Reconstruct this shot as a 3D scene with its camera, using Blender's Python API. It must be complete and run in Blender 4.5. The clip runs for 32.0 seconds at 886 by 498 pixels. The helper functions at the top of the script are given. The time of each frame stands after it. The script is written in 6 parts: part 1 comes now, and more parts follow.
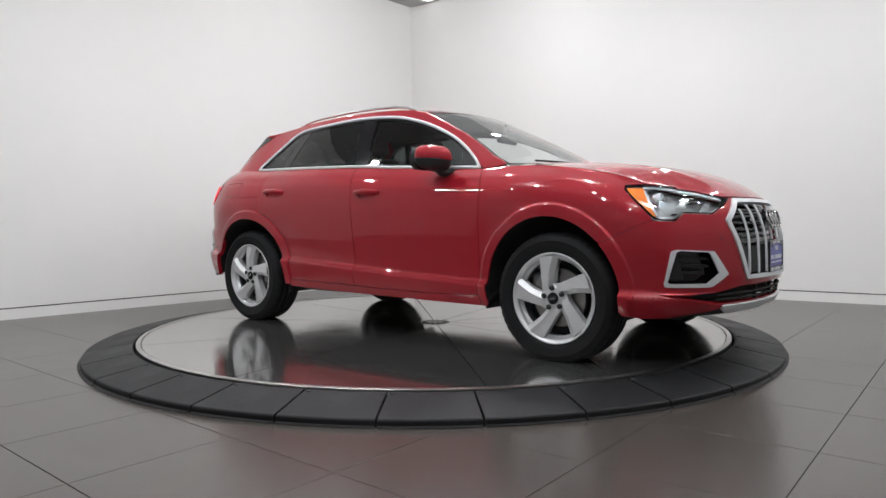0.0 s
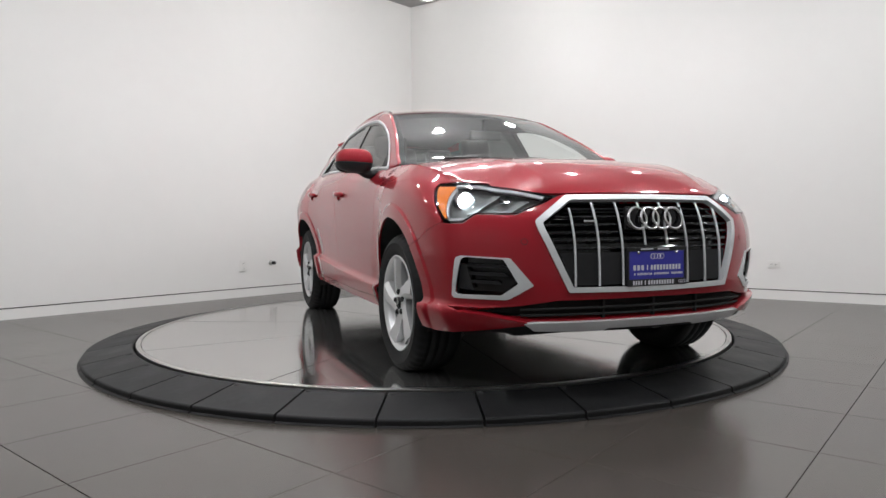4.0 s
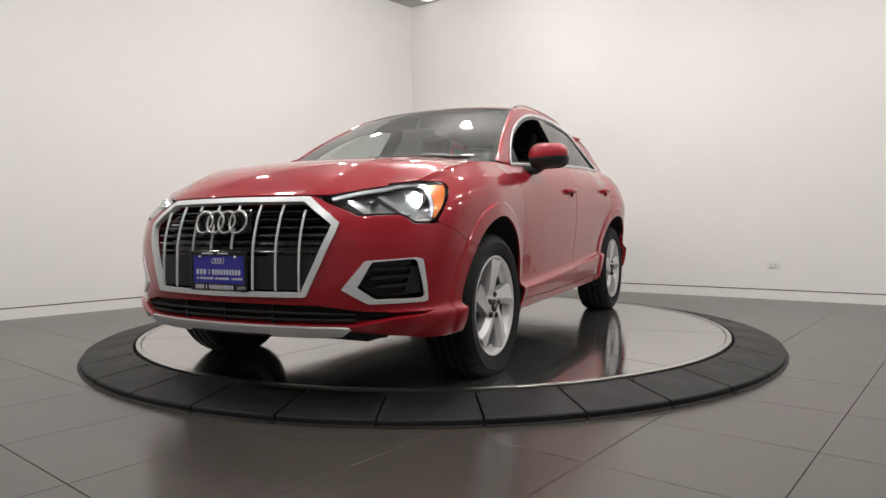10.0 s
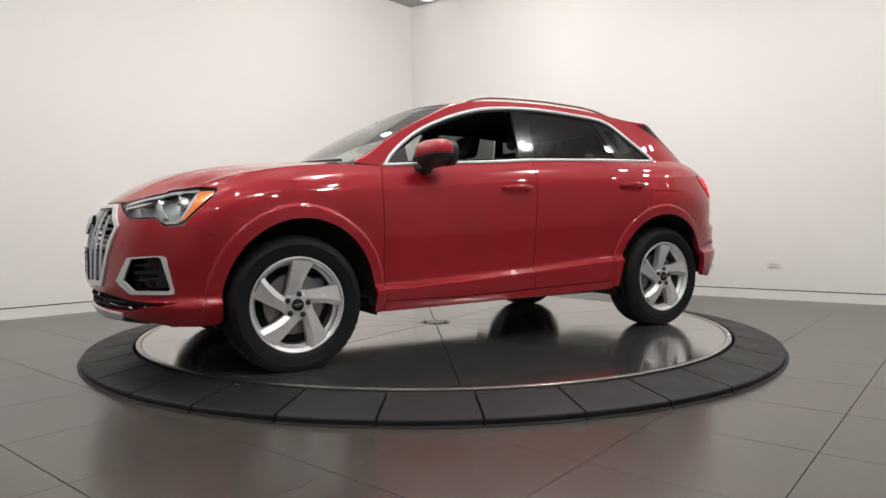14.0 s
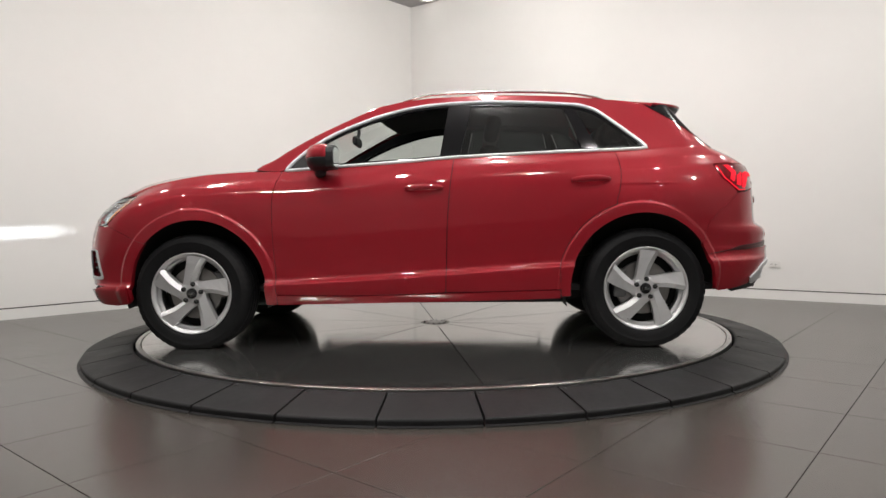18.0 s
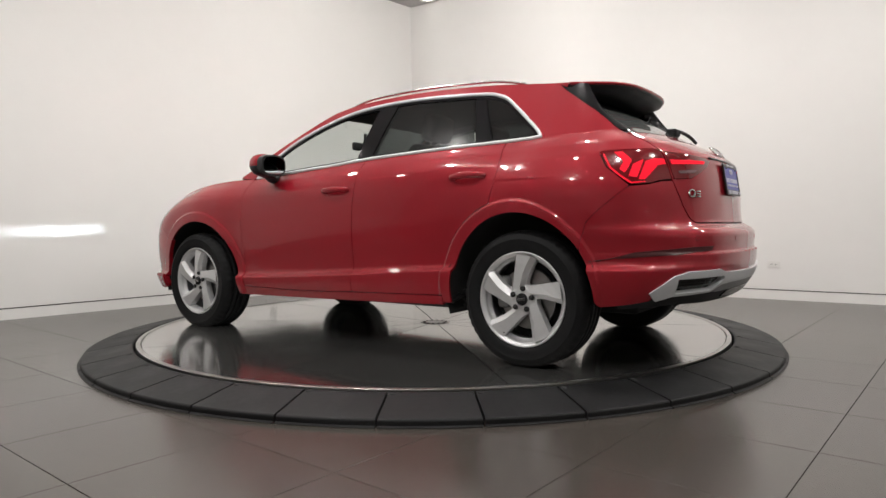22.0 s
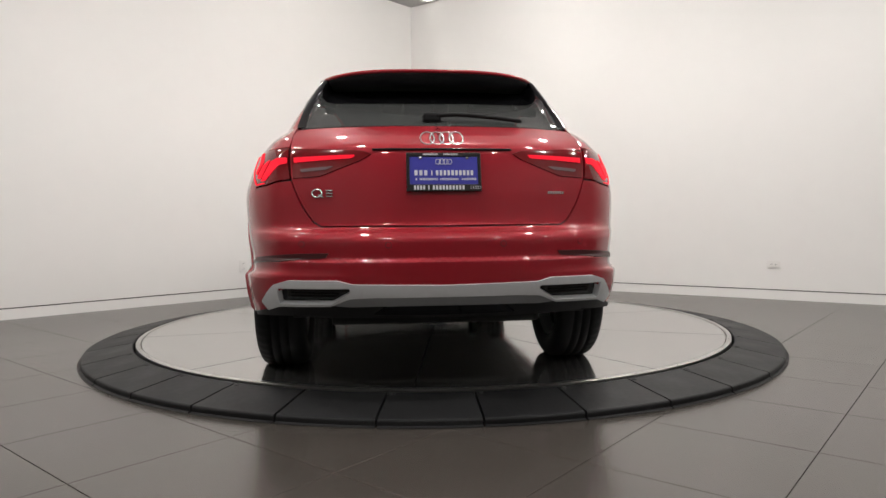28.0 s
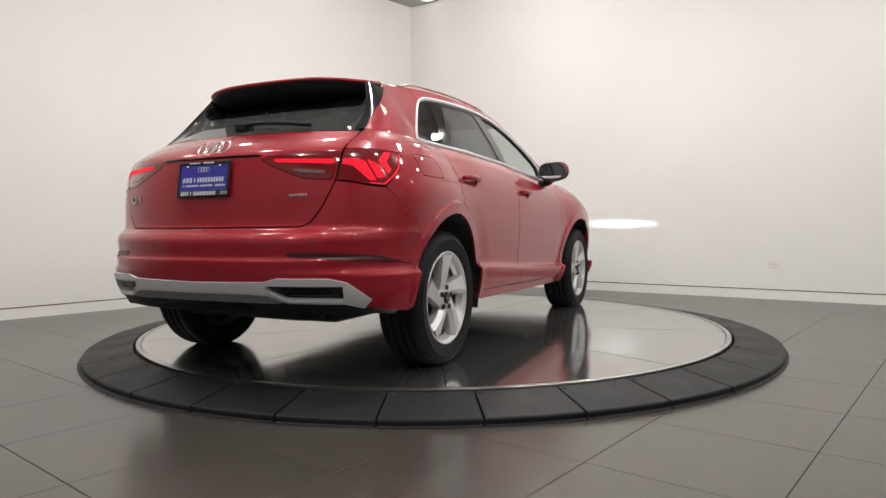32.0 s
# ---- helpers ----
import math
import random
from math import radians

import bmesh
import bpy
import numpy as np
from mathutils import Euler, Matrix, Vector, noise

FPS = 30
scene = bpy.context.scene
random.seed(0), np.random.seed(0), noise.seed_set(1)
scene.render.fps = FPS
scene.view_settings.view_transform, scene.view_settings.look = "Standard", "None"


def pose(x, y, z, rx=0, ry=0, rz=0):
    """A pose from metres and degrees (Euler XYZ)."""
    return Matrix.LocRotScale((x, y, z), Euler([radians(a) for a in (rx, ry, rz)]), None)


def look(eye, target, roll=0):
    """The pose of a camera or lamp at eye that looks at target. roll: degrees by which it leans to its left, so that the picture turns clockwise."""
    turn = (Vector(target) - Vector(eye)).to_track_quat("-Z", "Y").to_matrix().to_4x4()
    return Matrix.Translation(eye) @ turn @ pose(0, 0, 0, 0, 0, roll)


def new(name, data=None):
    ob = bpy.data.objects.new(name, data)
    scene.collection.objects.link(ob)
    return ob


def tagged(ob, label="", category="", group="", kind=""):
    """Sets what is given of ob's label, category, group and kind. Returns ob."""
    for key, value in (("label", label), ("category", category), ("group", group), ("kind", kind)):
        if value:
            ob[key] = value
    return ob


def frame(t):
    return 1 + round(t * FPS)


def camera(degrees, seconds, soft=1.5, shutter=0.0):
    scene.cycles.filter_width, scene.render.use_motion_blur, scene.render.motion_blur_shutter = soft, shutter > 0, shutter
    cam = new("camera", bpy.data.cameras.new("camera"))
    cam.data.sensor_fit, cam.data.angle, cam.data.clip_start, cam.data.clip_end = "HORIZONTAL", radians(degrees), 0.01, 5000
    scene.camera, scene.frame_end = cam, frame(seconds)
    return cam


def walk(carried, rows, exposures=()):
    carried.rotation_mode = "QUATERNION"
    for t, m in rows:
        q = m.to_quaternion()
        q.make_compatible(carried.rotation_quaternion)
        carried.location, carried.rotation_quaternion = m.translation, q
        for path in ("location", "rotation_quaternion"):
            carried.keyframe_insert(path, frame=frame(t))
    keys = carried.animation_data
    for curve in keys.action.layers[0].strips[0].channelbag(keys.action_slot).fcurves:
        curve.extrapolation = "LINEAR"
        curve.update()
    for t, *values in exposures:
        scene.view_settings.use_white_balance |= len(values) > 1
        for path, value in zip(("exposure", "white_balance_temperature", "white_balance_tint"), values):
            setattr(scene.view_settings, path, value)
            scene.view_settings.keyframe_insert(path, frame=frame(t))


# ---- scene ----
# ---- camera ----
cam = camera(67.63, 32.0)
EYE = (0.0, -4.913, 0.803)
VIEW = look(EYE, (0.01297, -3.914, 0.7659), -0.567)
walk(cam, [(0, VIEW), (32, VIEW)], exposures=[(0, 0.0, 6050, 9), (3.5, 0.0, 6100, 9), (5.5, -0.22, 6300, 9), (6, -0.22, 6300, 9), (7, -0.18, 6500, 9), (8, -0.25, 6400, 9), (9, -0.20, 6450, 10), (10.5, -0.03, 6550, 10), (14, 0.0, 6550, 10), (32, 0.0, 6550, 10)])

# ---- place: sizes ----
DISC = 0.075          # height of the turntable's top over the floor
R_DISC = 2.028
CORNER = Vector((-0.30, 4.56))
LEFT_DIR = Vector((-0.692, -0.722))
RIGHT_DIR = Vector((0.808, -0.589))
HEIGHT = 3.87
SIDE = 10.5

# ---- world and light ----
world = bpy.data.worlds.new("world")
scene.world = world
world.use_nodes = True
world.node_tree.nodes["Background"].inputs[0].default_value = (0.9, 0.95, 1.0, 1)
world.node_tree.nodes["Background"].inputs[1].default_value = 0.02


# ---- materials ----
def material(name, colour, rough=0.5, metal=0.0, coat=0.0, coat_rough=0.03, var=0.0, scale=8.0, bump=0.0, bump_scale=60.0, rough_var=0.0, random_value=0.0, spec=0.5, coat_ior=1.5):
    m = bpy.data.materials.new(name)
    m.use_nodes = True
    nt = m.node_tree
    b = nt.nodes["Principled BSDF"]
    b.inputs["Base Color"].default_value = (*colour, 1)
    b.inputs["Roughness"].default_value = rough
    b.inputs["Metallic"].default_value = metal
    b.inputs["Coat Weight"].default_value = coat
    b.inputs["Coat Roughness"].default_value = coat_rough
    b.inputs["Specular IOR Level"].default_value = spec
    b.inputs["Coat IOR"].default_value = coat_ior
    co = nt.nodes.new("ShaderNodeTexCoord")
    if var or random_value or rough_var:
        n1 = nt.nodes.new("ShaderNodeTexNoise")
        n1.inputs["Scale"].default_value = scale
        n1.inputs["Detail"].default_value = 6
        nt.links.new(co.outputs["Object"], n1.inputs["Vector"])
        n2 = nt.nodes.new("ShaderNodeTexNoise")
        n2.inputs["Scale"].default_value = scale * 9
        n2.inputs["Detail"].default_value = 3
        nt.links.new(co.outputs["Object"], n2.inputs["Vector"])
        add = nt.nodes.new("ShaderNodeMath")
        add.operation = "MULTIPLY_ADD"
        nt.links.new(n2.outputs["Fac"], add.inputs[0])
        add.inputs[1].default_value = 0.4
        nt.links.new(n1.outputs["Fac"], add.inputs[2])
        if random_value:
            info = nt.nodes.new("ShaderNodeObjectInfo")
            more = nt.nodes.new("ShaderNodeMath")
            more.operation = "MULTIPLY_ADD"
            nt.links.new(info.outputs["Random"], more.inputs[0])
            more.inputs[1].default_value = random_value
            nt.links.new(add.outputs[0], more.inputs[2])
            add = more
        ramp = nt.nodes.new("ShaderNodeMapRange")
        ramp.inputs["From Min"].default_value = 0.4
        ramp.inputs["From Max"].default_value = 1.0 + random_value
        ramp.inputs["To Min"].default_value = 1 - var
        ramp.inputs["To Max"].default_value = 1 + var
        nt.links.new(add.outputs[0], ramp.inputs["Value"])
        mul = nt.nodes.new("ShaderNodeVectorMath")
        mul.operation = "SCALE"
        mul.inputs[0].default_value = colour
        nt.links.new(ramp.outputs[0], mul.inputs["Scale"])
        nt.links.new(mul.outputs[0], b.inputs["Base Color"])
        if rough_var:
            rr = nt.nodes.new("ShaderNodeMapRange")
            rr.inputs["From Min"].default_value = 0.35
            rr.inputs["From Max"].default_value = 1.05
            rr.inputs["To Min"].default_value = max(0.02, rough - rough_var)
            rr.inputs["To Max"].default_value = rough + rough_var
            nt.links.new(add.outputs[0], rr.inputs["Value"])
            nt.links.new(rr.outputs[0], b.inputs["Roughness"])
    if bump:
        n3 = nt.nodes.new("ShaderNodeTexNoise")
        n3.inputs["Scale"].default_value = bump_scale
        n3.inputs["Detail"].default_value = 5
        nt.links.new(co.outputs["Object"], n3.inputs["Vector"])
        bp = nt.nodes.new("ShaderNodeBump")
        bp.inputs["Strength"].default_value = bump
        bp.inputs["Distance"].default_value = 0.002
        nt.links.new(n3.outputs["Fac"], bp.inputs["Height"])
        nt.links.new(bp.outputs[0], b.inputs["Normal"])
    return m


def glow(name, colour, strength, base=None):
    m = bpy.data.materials.new(name)
    m.use_nodes = True
    b = m.node_tree.nodes["Principled BSDF"]
    b.inputs["Base Color"].default_value = (*(base or colour), 1)
    b.inputs["Emission Color"].default_value = (*colour, 1)
    b.inputs["Emission Strength"].default_value = strength
    b.inputs["Specular IOR Level"].default_value = 0.1
    return m


def glass(name, tint, mix=0.06, haze=0.0):
    m = bpy.data.materials.new(name)
    m.use_nodes = True
    nt = m.node_tree
    nt.nodes.remove(nt.nodes["Principled BSDF"])
    out = nt.nodes["Material Output"]
    tr = nt.nodes.new("ShaderNodeBsdfTransparent")
    tr.inputs[0].default_value = (*tint, 1)
    gl = nt.nodes.new("ShaderNodeBsdfGlossy")
    gl.inputs["Roughness"].default_value = 0.01
    lw = nt.nodes.new("ShaderNodeLayerWeight")
    lw.inputs["Blend"].default_value = 0.5
    pw = nt.nodes.new("ShaderNodeMath")
    pw.operation = "POWER"
    pw.inputs[1].default_value = 5.0
    nt.links.new(lw.outputs["Facing"], pw.inputs[0])
    fr = nt.nodes.new("ShaderNodeMath")
    fr.operation = "MULTIPLY_ADD"
    fr.inputs[1].default_value = 0.9
    fr.inputs[2].default_value = mix
    nt.links.new(pw.outputs[0], fr.inputs[0])
    mx = nt.nodes.new("ShaderNodeMixShader")
    nt.links.new(fr.outputs[0], mx.inputs[0])
    nt.links.new(tr.outputs[0], mx.inputs[1])
    nt.links.new(gl.outputs[0], mx.inputs[2])
    if haze:
        # an even share of pale diffuse over the whole pane
        df = nt.nodes.new("ShaderNodeBsdfDiffuse")
        df.inputs[0].default_value = (0.8, 0.82, 0.80, 1)
        mh = nt.nodes.new("ShaderNodeMixShader")
        mh.inputs[0].default_value = haze
        nt.links.new(mx.outputs[0], mh.inputs[1])
        nt.links.new(df.outputs[0], mh.inputs[2])
        mx = mh
    nt.links.new(mx.outputs[0], out.inputs["Surface"])
    return m


def brushed_metal(name):
    m = material(name, (0.49, 0.485, 0.47), 0.2, 0.94)
    nt = m.node_tree
    b = nt.nodes["Principled BSDF"]
    b.inputs["Anisotropic"].default_value = 0.86
    tan = nt.nodes.new("ShaderNodeTangent")
    tan.direction_type = "UV_MAP"
    tan.uv_map = "grain"
    nt.links.new(tan.outputs[0], b.inputs["Tangent"])
    uv = nt.nodes.new("ShaderNodeUVMap")
    uv.uv_map = "grain"
    mp = nt.nodes.new("ShaderNodeMapping")
    mp.inputs["Scale"].default_value = (260, 3, 1)
    nt.links.new(uv.outputs[0], mp.inputs[0])
    n = nt.nodes.new("ShaderNodeTexNoise")
    n.inputs["Scale"].default_value = 1.0
    n.inputs["Detail"].default_value = 6
    nt.links.new(mp.outputs[0], n.inputs["Vector"])
    n2 = nt.nodes.new("ShaderNodeTexNoise")
    n2.inputs["Scale"].default_value = 2.2
    n2.inputs["Detail"].default_value = 8
    nt.links.new(uv.outputs[0], n2.inputs["Vector"])
    r = nt.nodes.new("ShaderNodeMapRange")
    r.inputs["From Min"].default_value = 0.3
    r.inputs["From Max"].default_value = 0.75
    r.inputs["To Min"].default_value = 0.065
    r.inputs["To Max"].default_value = 0.14
    nt.links.new(n2.outputs["Fac"], r.inputs["Value"])
    nt.links.new(r.outputs[0], b.inputs["Roughness"])
    bp = nt.nodes.new("ShaderNodeBump")
    bp.inputs["Strength"].default_value = 0.03
    bp.inputs["Distance"].default_value = 0.001
    nt.links.new(n.outputs["Fac"], bp.inputs["Height"])
    nt.links.new(bp.outputs[0], b.inputs["Normal"])
    return m


WALL_PAINT = material("white_wall_paint", (0.78, 0.77, 0.745), 0.6, var=0.02, scale=0.7, bump=0.06, bump_scale=180)
# for the added walls out of view; the grey deepens the car's reflections
DARK_WALL = material("unseen_wall_grey", (0.31, 0.307, 0.30), 0.6, var=0.05, scale=0.7)
CEIL_PAINT = material("grey_ceiling_paint", (0.42, 0.42, 0.42), 0.8, var=0.03, scale=1.0)
REVEAL = material("dark_reveal", (0.06, 0.055, 0.05), 0.8)
TILE = material("grey_porcelain_tile", (0.056, 0.048, 0.042), 0.24, var=0.06, scale=2.0, random_value=0.15, spec=0.62)
GROUT = material("dark_grout", (0.05, 0.046, 0.043), 0.9, var=0.1, scale=20)
RUBBER = material("black_rubber_ramp", (0.011, 0.011, 0.0115), 0.5, var=0.4, scale=5, rough_var=0.09, random_value=0.35, spec=0.22, bump=0.05, bump_scale=120)
STEEL = brushed_metal("brushed_steel_plate")
STEEL_RIM = material("bright_steel_rim", (0.50, 0.49, 0.47), 0.28, 1.0, var=0.05, scale=20)
DARK_GAP = material("dark_gap", (0.015, 0.015, 0.015), 0.8)
PLASTIC_WHITE = material("white_plastic", (0.75, 0.74, 0.71), 0.4)

PAINT = material("red_metallic_paint", (0.278, 0.0085, 0.017), 0.42, 0.12, coat=1.0, coat_rough=0.012, var=0.03, scale=900, spec=0.10, coat_ior=1.5)
BLACK_TRIM = material("black_plastic_trim", (0.014, 0.014, 0.015), 0.5, spec=0.3, var=0.1, scale=30, bump=0.1, bump_scale=500)
GLOSS_BLACK = material("gloss_black_trim", (0.006, 0.006, 0.007), 0.08)
SILVER = material("matt_silver_trim", (0.66, 0.67, 0.68), 0.38, 0.35, var=0.03, scale=40)
# darker copy of the silver trim, with the underside's shade in its colour
SHADED_SILVER = material("shaded_silver_trim", (0.26, 0.265, 0.27), 0.42, 0.3, var=0.04, scale=40)
CHROME = material("satin_chrome", (0.74, 0.74, 0.735), 0.18, 1.0)
ALLOY = material("silver_alloy_paint", (0.60, 0.60, 0.605), 0.40, 0.65, coat=0.15, coat_rough=0.2, var=0.03, scale=300)
TYRE = material("tyre_rubber", (0.006, 0.006, 0.0065), 0.65, spec=0.2, var=0.2, scale=12, bump=0.1, bump_scale=200)
BRAKE = material("brake_steel", (0.30, 0.29, 0.28), 0.35, 1.0, var=0.1, scale=20)
CALIPER = material("grey_caliper", (0.18, 0.18, 0.18), 0.45, 0.6)
LINER = material("arch_liner", (0.012, 0.012, 0.012), 0.85)
TINT = glass("tinted_rear_glass", (0.12, 0.135, 0.135), 0.075, 0.008)
TINT_TAIL = glass("tinted_tail_glass", (0.45, 0.47, 0.46), 0.09, 0.05)
TINT_FRONT = glass("side_glass", (0.62, 0.68, 0.66), 0.07)
CLEAR = glass("clear_front_glass", (0.80, 0.86, 0.84), 0.085, 0.07)
LENS = glass("clear_lamp_lens", (0.92, 0.93, 0.94), 0.045)
CABIN = material("black_cabin_plastic", (0.012, 0.012, 0.013), 0.6, var=0.1, scale=20)
LEATHER = material("black_leather", (0.02, 0.019, 0.019), 0.42, var=0.15, scale=14, bump=0.2, bump_scale=260)
HEADLINER = material("dark_headliner", (0.06, 0.06, 0.058), 0.95, var=0.05, scale=120)
LAMP_DARK = material("lamp_housing", (0.20, 0.205, 0.20), 0.3, 0.2, var=0.2, scale=30)
LAMP_PALE = material("pale_lamp_insert", (0.52, 0.53, 0.54), 0.25, 0.2)
LAMP_SMOKE = material("smoky_lamp_insert", (0.16, 0.10, 0.11), 0.2, coat=1.0)
LAMP_GREY = material("grey_lamp_vane", (0.24, 0.25, 0.245), 0.3, 0.3, var=0.1, scale=40)
LAMP_CHROME = material("lamp_reflector", (0.8, 0.8, 0.82), 0.12, 1.0)
AMBER = material("amber_reflector", (0.85, 0.22, 0.02), 0.2, coat=1.0)
RED_LENS = material("red_lamp_lens", (0.15, 0.004, 0.007), 0.08, coat=1.0)
RED_DARK = material("dark_red_reflector", (0.045, 0.004, 0.005), 0.35)
RED_GLOW = glow("red_tail_glow", (1.0, 0.008, 0.03), 0.85, (0.25, 0.004, 0.01))
BEAM = glow("headlamp_beam", (0.85, 0.95, 1.0), 900000.0)
LAMP_LIT = glow("lit_lamp_lens", (0.84, 0.95, 1.0), 45.0)
PLATE_BLUE = material("blue_plate", (0.035, 0.035, 0.30), 0.35)
PLATE_BLACK = material("black_plate_frame", (0.01, 0.01, 0.011), 0.3)
PLATE_WHITE = material("white_plate_print", (0.62, 0.62, 0.66), 0.4)
MIRROR = material("mirror_glass", (0.75, 0.78, 0.8), 0.02, 1.0)
DOWNLIGHT = glow("downlight_glow", (1.0, 0.97, 0.92), 12.0)
DOWNLIGHT_DIM = glow("flush_downlight_glow", (1.0, 0.97, 0.92), 3.0)


# ---- mesh helpers ----
def spl(points):
    """A smooth curve without overshoot through (x, y) pairs of rising x."""
    xs = np.array([p[0] for p in points], float)
    ys = np.array([p[1] for p in points], float)
    h = np.diff(xs)
    d = np.diff(ys) / h
    m = np.zeros(len(xs))
    m[0], m[-1] = d[0], d[-1]
    for i in range(1, len(xs) - 1):
        if d[i - 1] * d[i] > 0:
            w1, w2 = 2 * h[i] + h[i - 1], h[i] + 2 * h[i - 1]
            m[i] = (w1 + w2) / (w1 / d[i - 1] + w2 / d[i])

    def f(x):
        x = np.asarray(x, float)
        q = np.clip(x, xs[0], xs[-1])
        i = np.clip(np.searchsorted(xs, q) - 1, 0, len(h) - 1)
        t = (q - xs[i]) / h[i]
        return ((1 + 2 * t) * (1 - t) ** 2 * ys[i] + t * (1 - t) ** 2 * h[i] * m[i]
                + t * t * (3 - 2 * t) * ys[i + 1] + t * t * (t - 1) * h[i] * m[i + 1])
    return f


def smooth_path(points, n=8, closed=False):
    """Catmull-Rom through points of any dimension."""
    p = np.array(points, float)
    k = len(p)
    out = []
    for i in range(k if closed else k - 1):
        if closed:
            a, b, c, d = p[(i - 1) % k], p[i], p[(i + 1) % k], p[(i + 2) % k]
        else:
            a, b, c, d = p[max(i - 1, 0)], p[i], p[i + 1], p[min(i + 2, k - 1)]
        for j in range(n):
            t = j / n
            out.append(0.5 * (2 * b + (c - a) * t + (2 * a - 5 * b + 4 * c - d) * t * t + (3 * b - a - 3 * c + d) * t ** 3))
    if not closed:
        out.append(p[-1])
    return np.array(out)


def resample(path, step, closed=False):
    p = np.array(path, float)
    if closed:
        p = np.vstack([p, p[:1]])
    s = np.concatenate([[0], np.cumsum(np.linalg.norm(np.diff(p, axis=0), axis=1))])
    n = max(2, int(round(s[-1] / step)))
    q = np.linspace(0, s[-1], n + 1)
    if closed:
        q = q[:-1]
    return np.stack([np.interp(q, s, p[:, i]) for i in range(p.shape[1])], -1)


def make_mesh(name, verts, faces, normals=None, smooth=True):
    me = bpy.data.meshes.new(name)
    me.from_pydata([tuple(map(float, v)) for v in verts], [], [tuple(int(i) for i in f) for f in faces])
    me.validate()
    if smooth:
        me.polygons.foreach_set("use_smooth", [True] * len(me.polygons))
    if normals is not None and len(normals) == len(me.vertices):
        me.normals_split_custom_set_from_vertices([tuple(map(float, n)) for n in normals])
    me.update()
    return me


def part(name, data, mat, parent=None, label="", m=None):
    """Links a mesh or bmesh as one object under its thing."""
    if isinstance(data, bmesh.types.BMesh):
        me = bpy.data.meshes.new(name)
        data.to_mesh(me)
        data.free()
        data = me
    if mat is not None and not data.materials:
        data.materials.append(mat)
    ob = new(name, data)
    if parent is not None:
        ob.parent = parent
    if m is not None:
        ob.matrix_basis = m
    if label:
        ob["label"] = label
    return ob


def mirrored(me):
    """A copy of a mesh on the other side of the car."""
    n = len(me.vertices)
    co = np.zeros(n * 3)
    me.vertices.foreach_get("co", co)
    co = co.reshape(-1, 3) * (1, -1, 1)
    faces = [list(p.vertices)[::-1] for p in me.polygons]
    nm = None
    if me.has_custom_normals:
        loop_n = np.zeros(len(me.loops) * 3)
        me.corner_normals.foreach_get("vector", loop_n)
        loop_n = loop_n.reshape(-1, 3)
        idx = np.zeros(len(me.loops), int)
        me.loops.foreach_get("vertex_index", idx)
        nm = np.zeros((n, 3))
        nm[idx] = loop_n
        nm *= (1, -1, 1)
    out = make_mesh(me.name, co, faces, nm, smooth=nm is not None)
    if nm is None:
        out.polygons.foreach_set("use_smooth", [p.use_smooth for p in me.polygons])
    for mt in me.materials:
        out.materials.append(mt)
    return out


def both(name, me, mat, parent, label=""):
    """The part on the left side and its twin on the right."""
    a = part(name, me, mat, parent, label)
    return a, part(name, mirrored(me), None, parent, label)


def box(sx, sy, sz, at=(0, 0, 0), bevel=0.004, segments=2, rot=None):
    bm = bmesh.new()
    bmesh.ops.create_cube(bm, size=1)
    bmesh.ops.scale(bm, vec=(sx, sy, sz), verts=bm.verts)
    if bevel:
        bmesh.ops.bevel(bm, geom=bm.edges[:], offset=bevel, segments=segments, affect="EDGES", profile=0.5)
    if rot is not None:
        bmesh.ops.transform(bm, matrix=rot, verts=bm.verts)
    bmesh.ops.translate(bm, vec=at, verts=bm.verts)
    return bm


def lathe(profile, n=64, axis="y", close=False):
    """Turns (radius, offset) pairs round an axis."""
    verts, faces = [], []
    k = len(profile)
    for i in range(n):
        a = 2 * math.pi * i / n
        for r, o in profile:
            c, s = r * math.cos(a), r * math.sin(a)
            verts.append((c, o, s) if axis == "y" else ((o, c, s) if axis == "x" else (c, s, o)))
    for i in range(n):
        j = (i + 1) % n
        for q in range(k if close else k - 1):
            q2 = (q + 1) % k
            f = (i * k + q, i * k + q2, j * k + q2, j * k + q)
            faces.append(f if axis == "y" else f[::-1])
    return verts, faces


def tube(path, radius, n=8, closed=False, flat=1.0, up=(0, 0, 1)):
    """A round or flattened bar along a 3D path."""
    p = np.array(path, float)
    k = len(p)
    verts, faces = [], []
    for i in range(k):
        a = p[(i - 1) % k] if closed or i > 0 else p[i]
        b = p[(i + 1) % k] if closed or i < k - 1 else p[i]
        t = Vector(b - a).normalized()
        u = Vector(up)
        if abs(t.dot(u)) > 0.95:
            u = Vector((0, 1, 0))
        side = t.cross(u).normalized()
        u2 = side.cross(t)
        rr = radius if np.isscalar(radius) else radius[i]
        for j in range(n):
            an = 2 * math.pi * j / n
            verts.append(Vector(p[i]) + side * (rr * math.cos(an)) + u2 * (rr * flat * math.sin(an)))
    for i in range(k if closed else k - 1):
        i2 = (i + 1) % k
        for j in range(n):
            j2 = (j + 1) % n
            faces.append((i * n + j, i * n + j2, i2 * n + j2, i2 * n + j))
    if not closed:
        faces.append(tuple(range(n))[::-1])
        faces.append(tuple((k - 1) * n + j for j in range(n)))
    return verts, faces


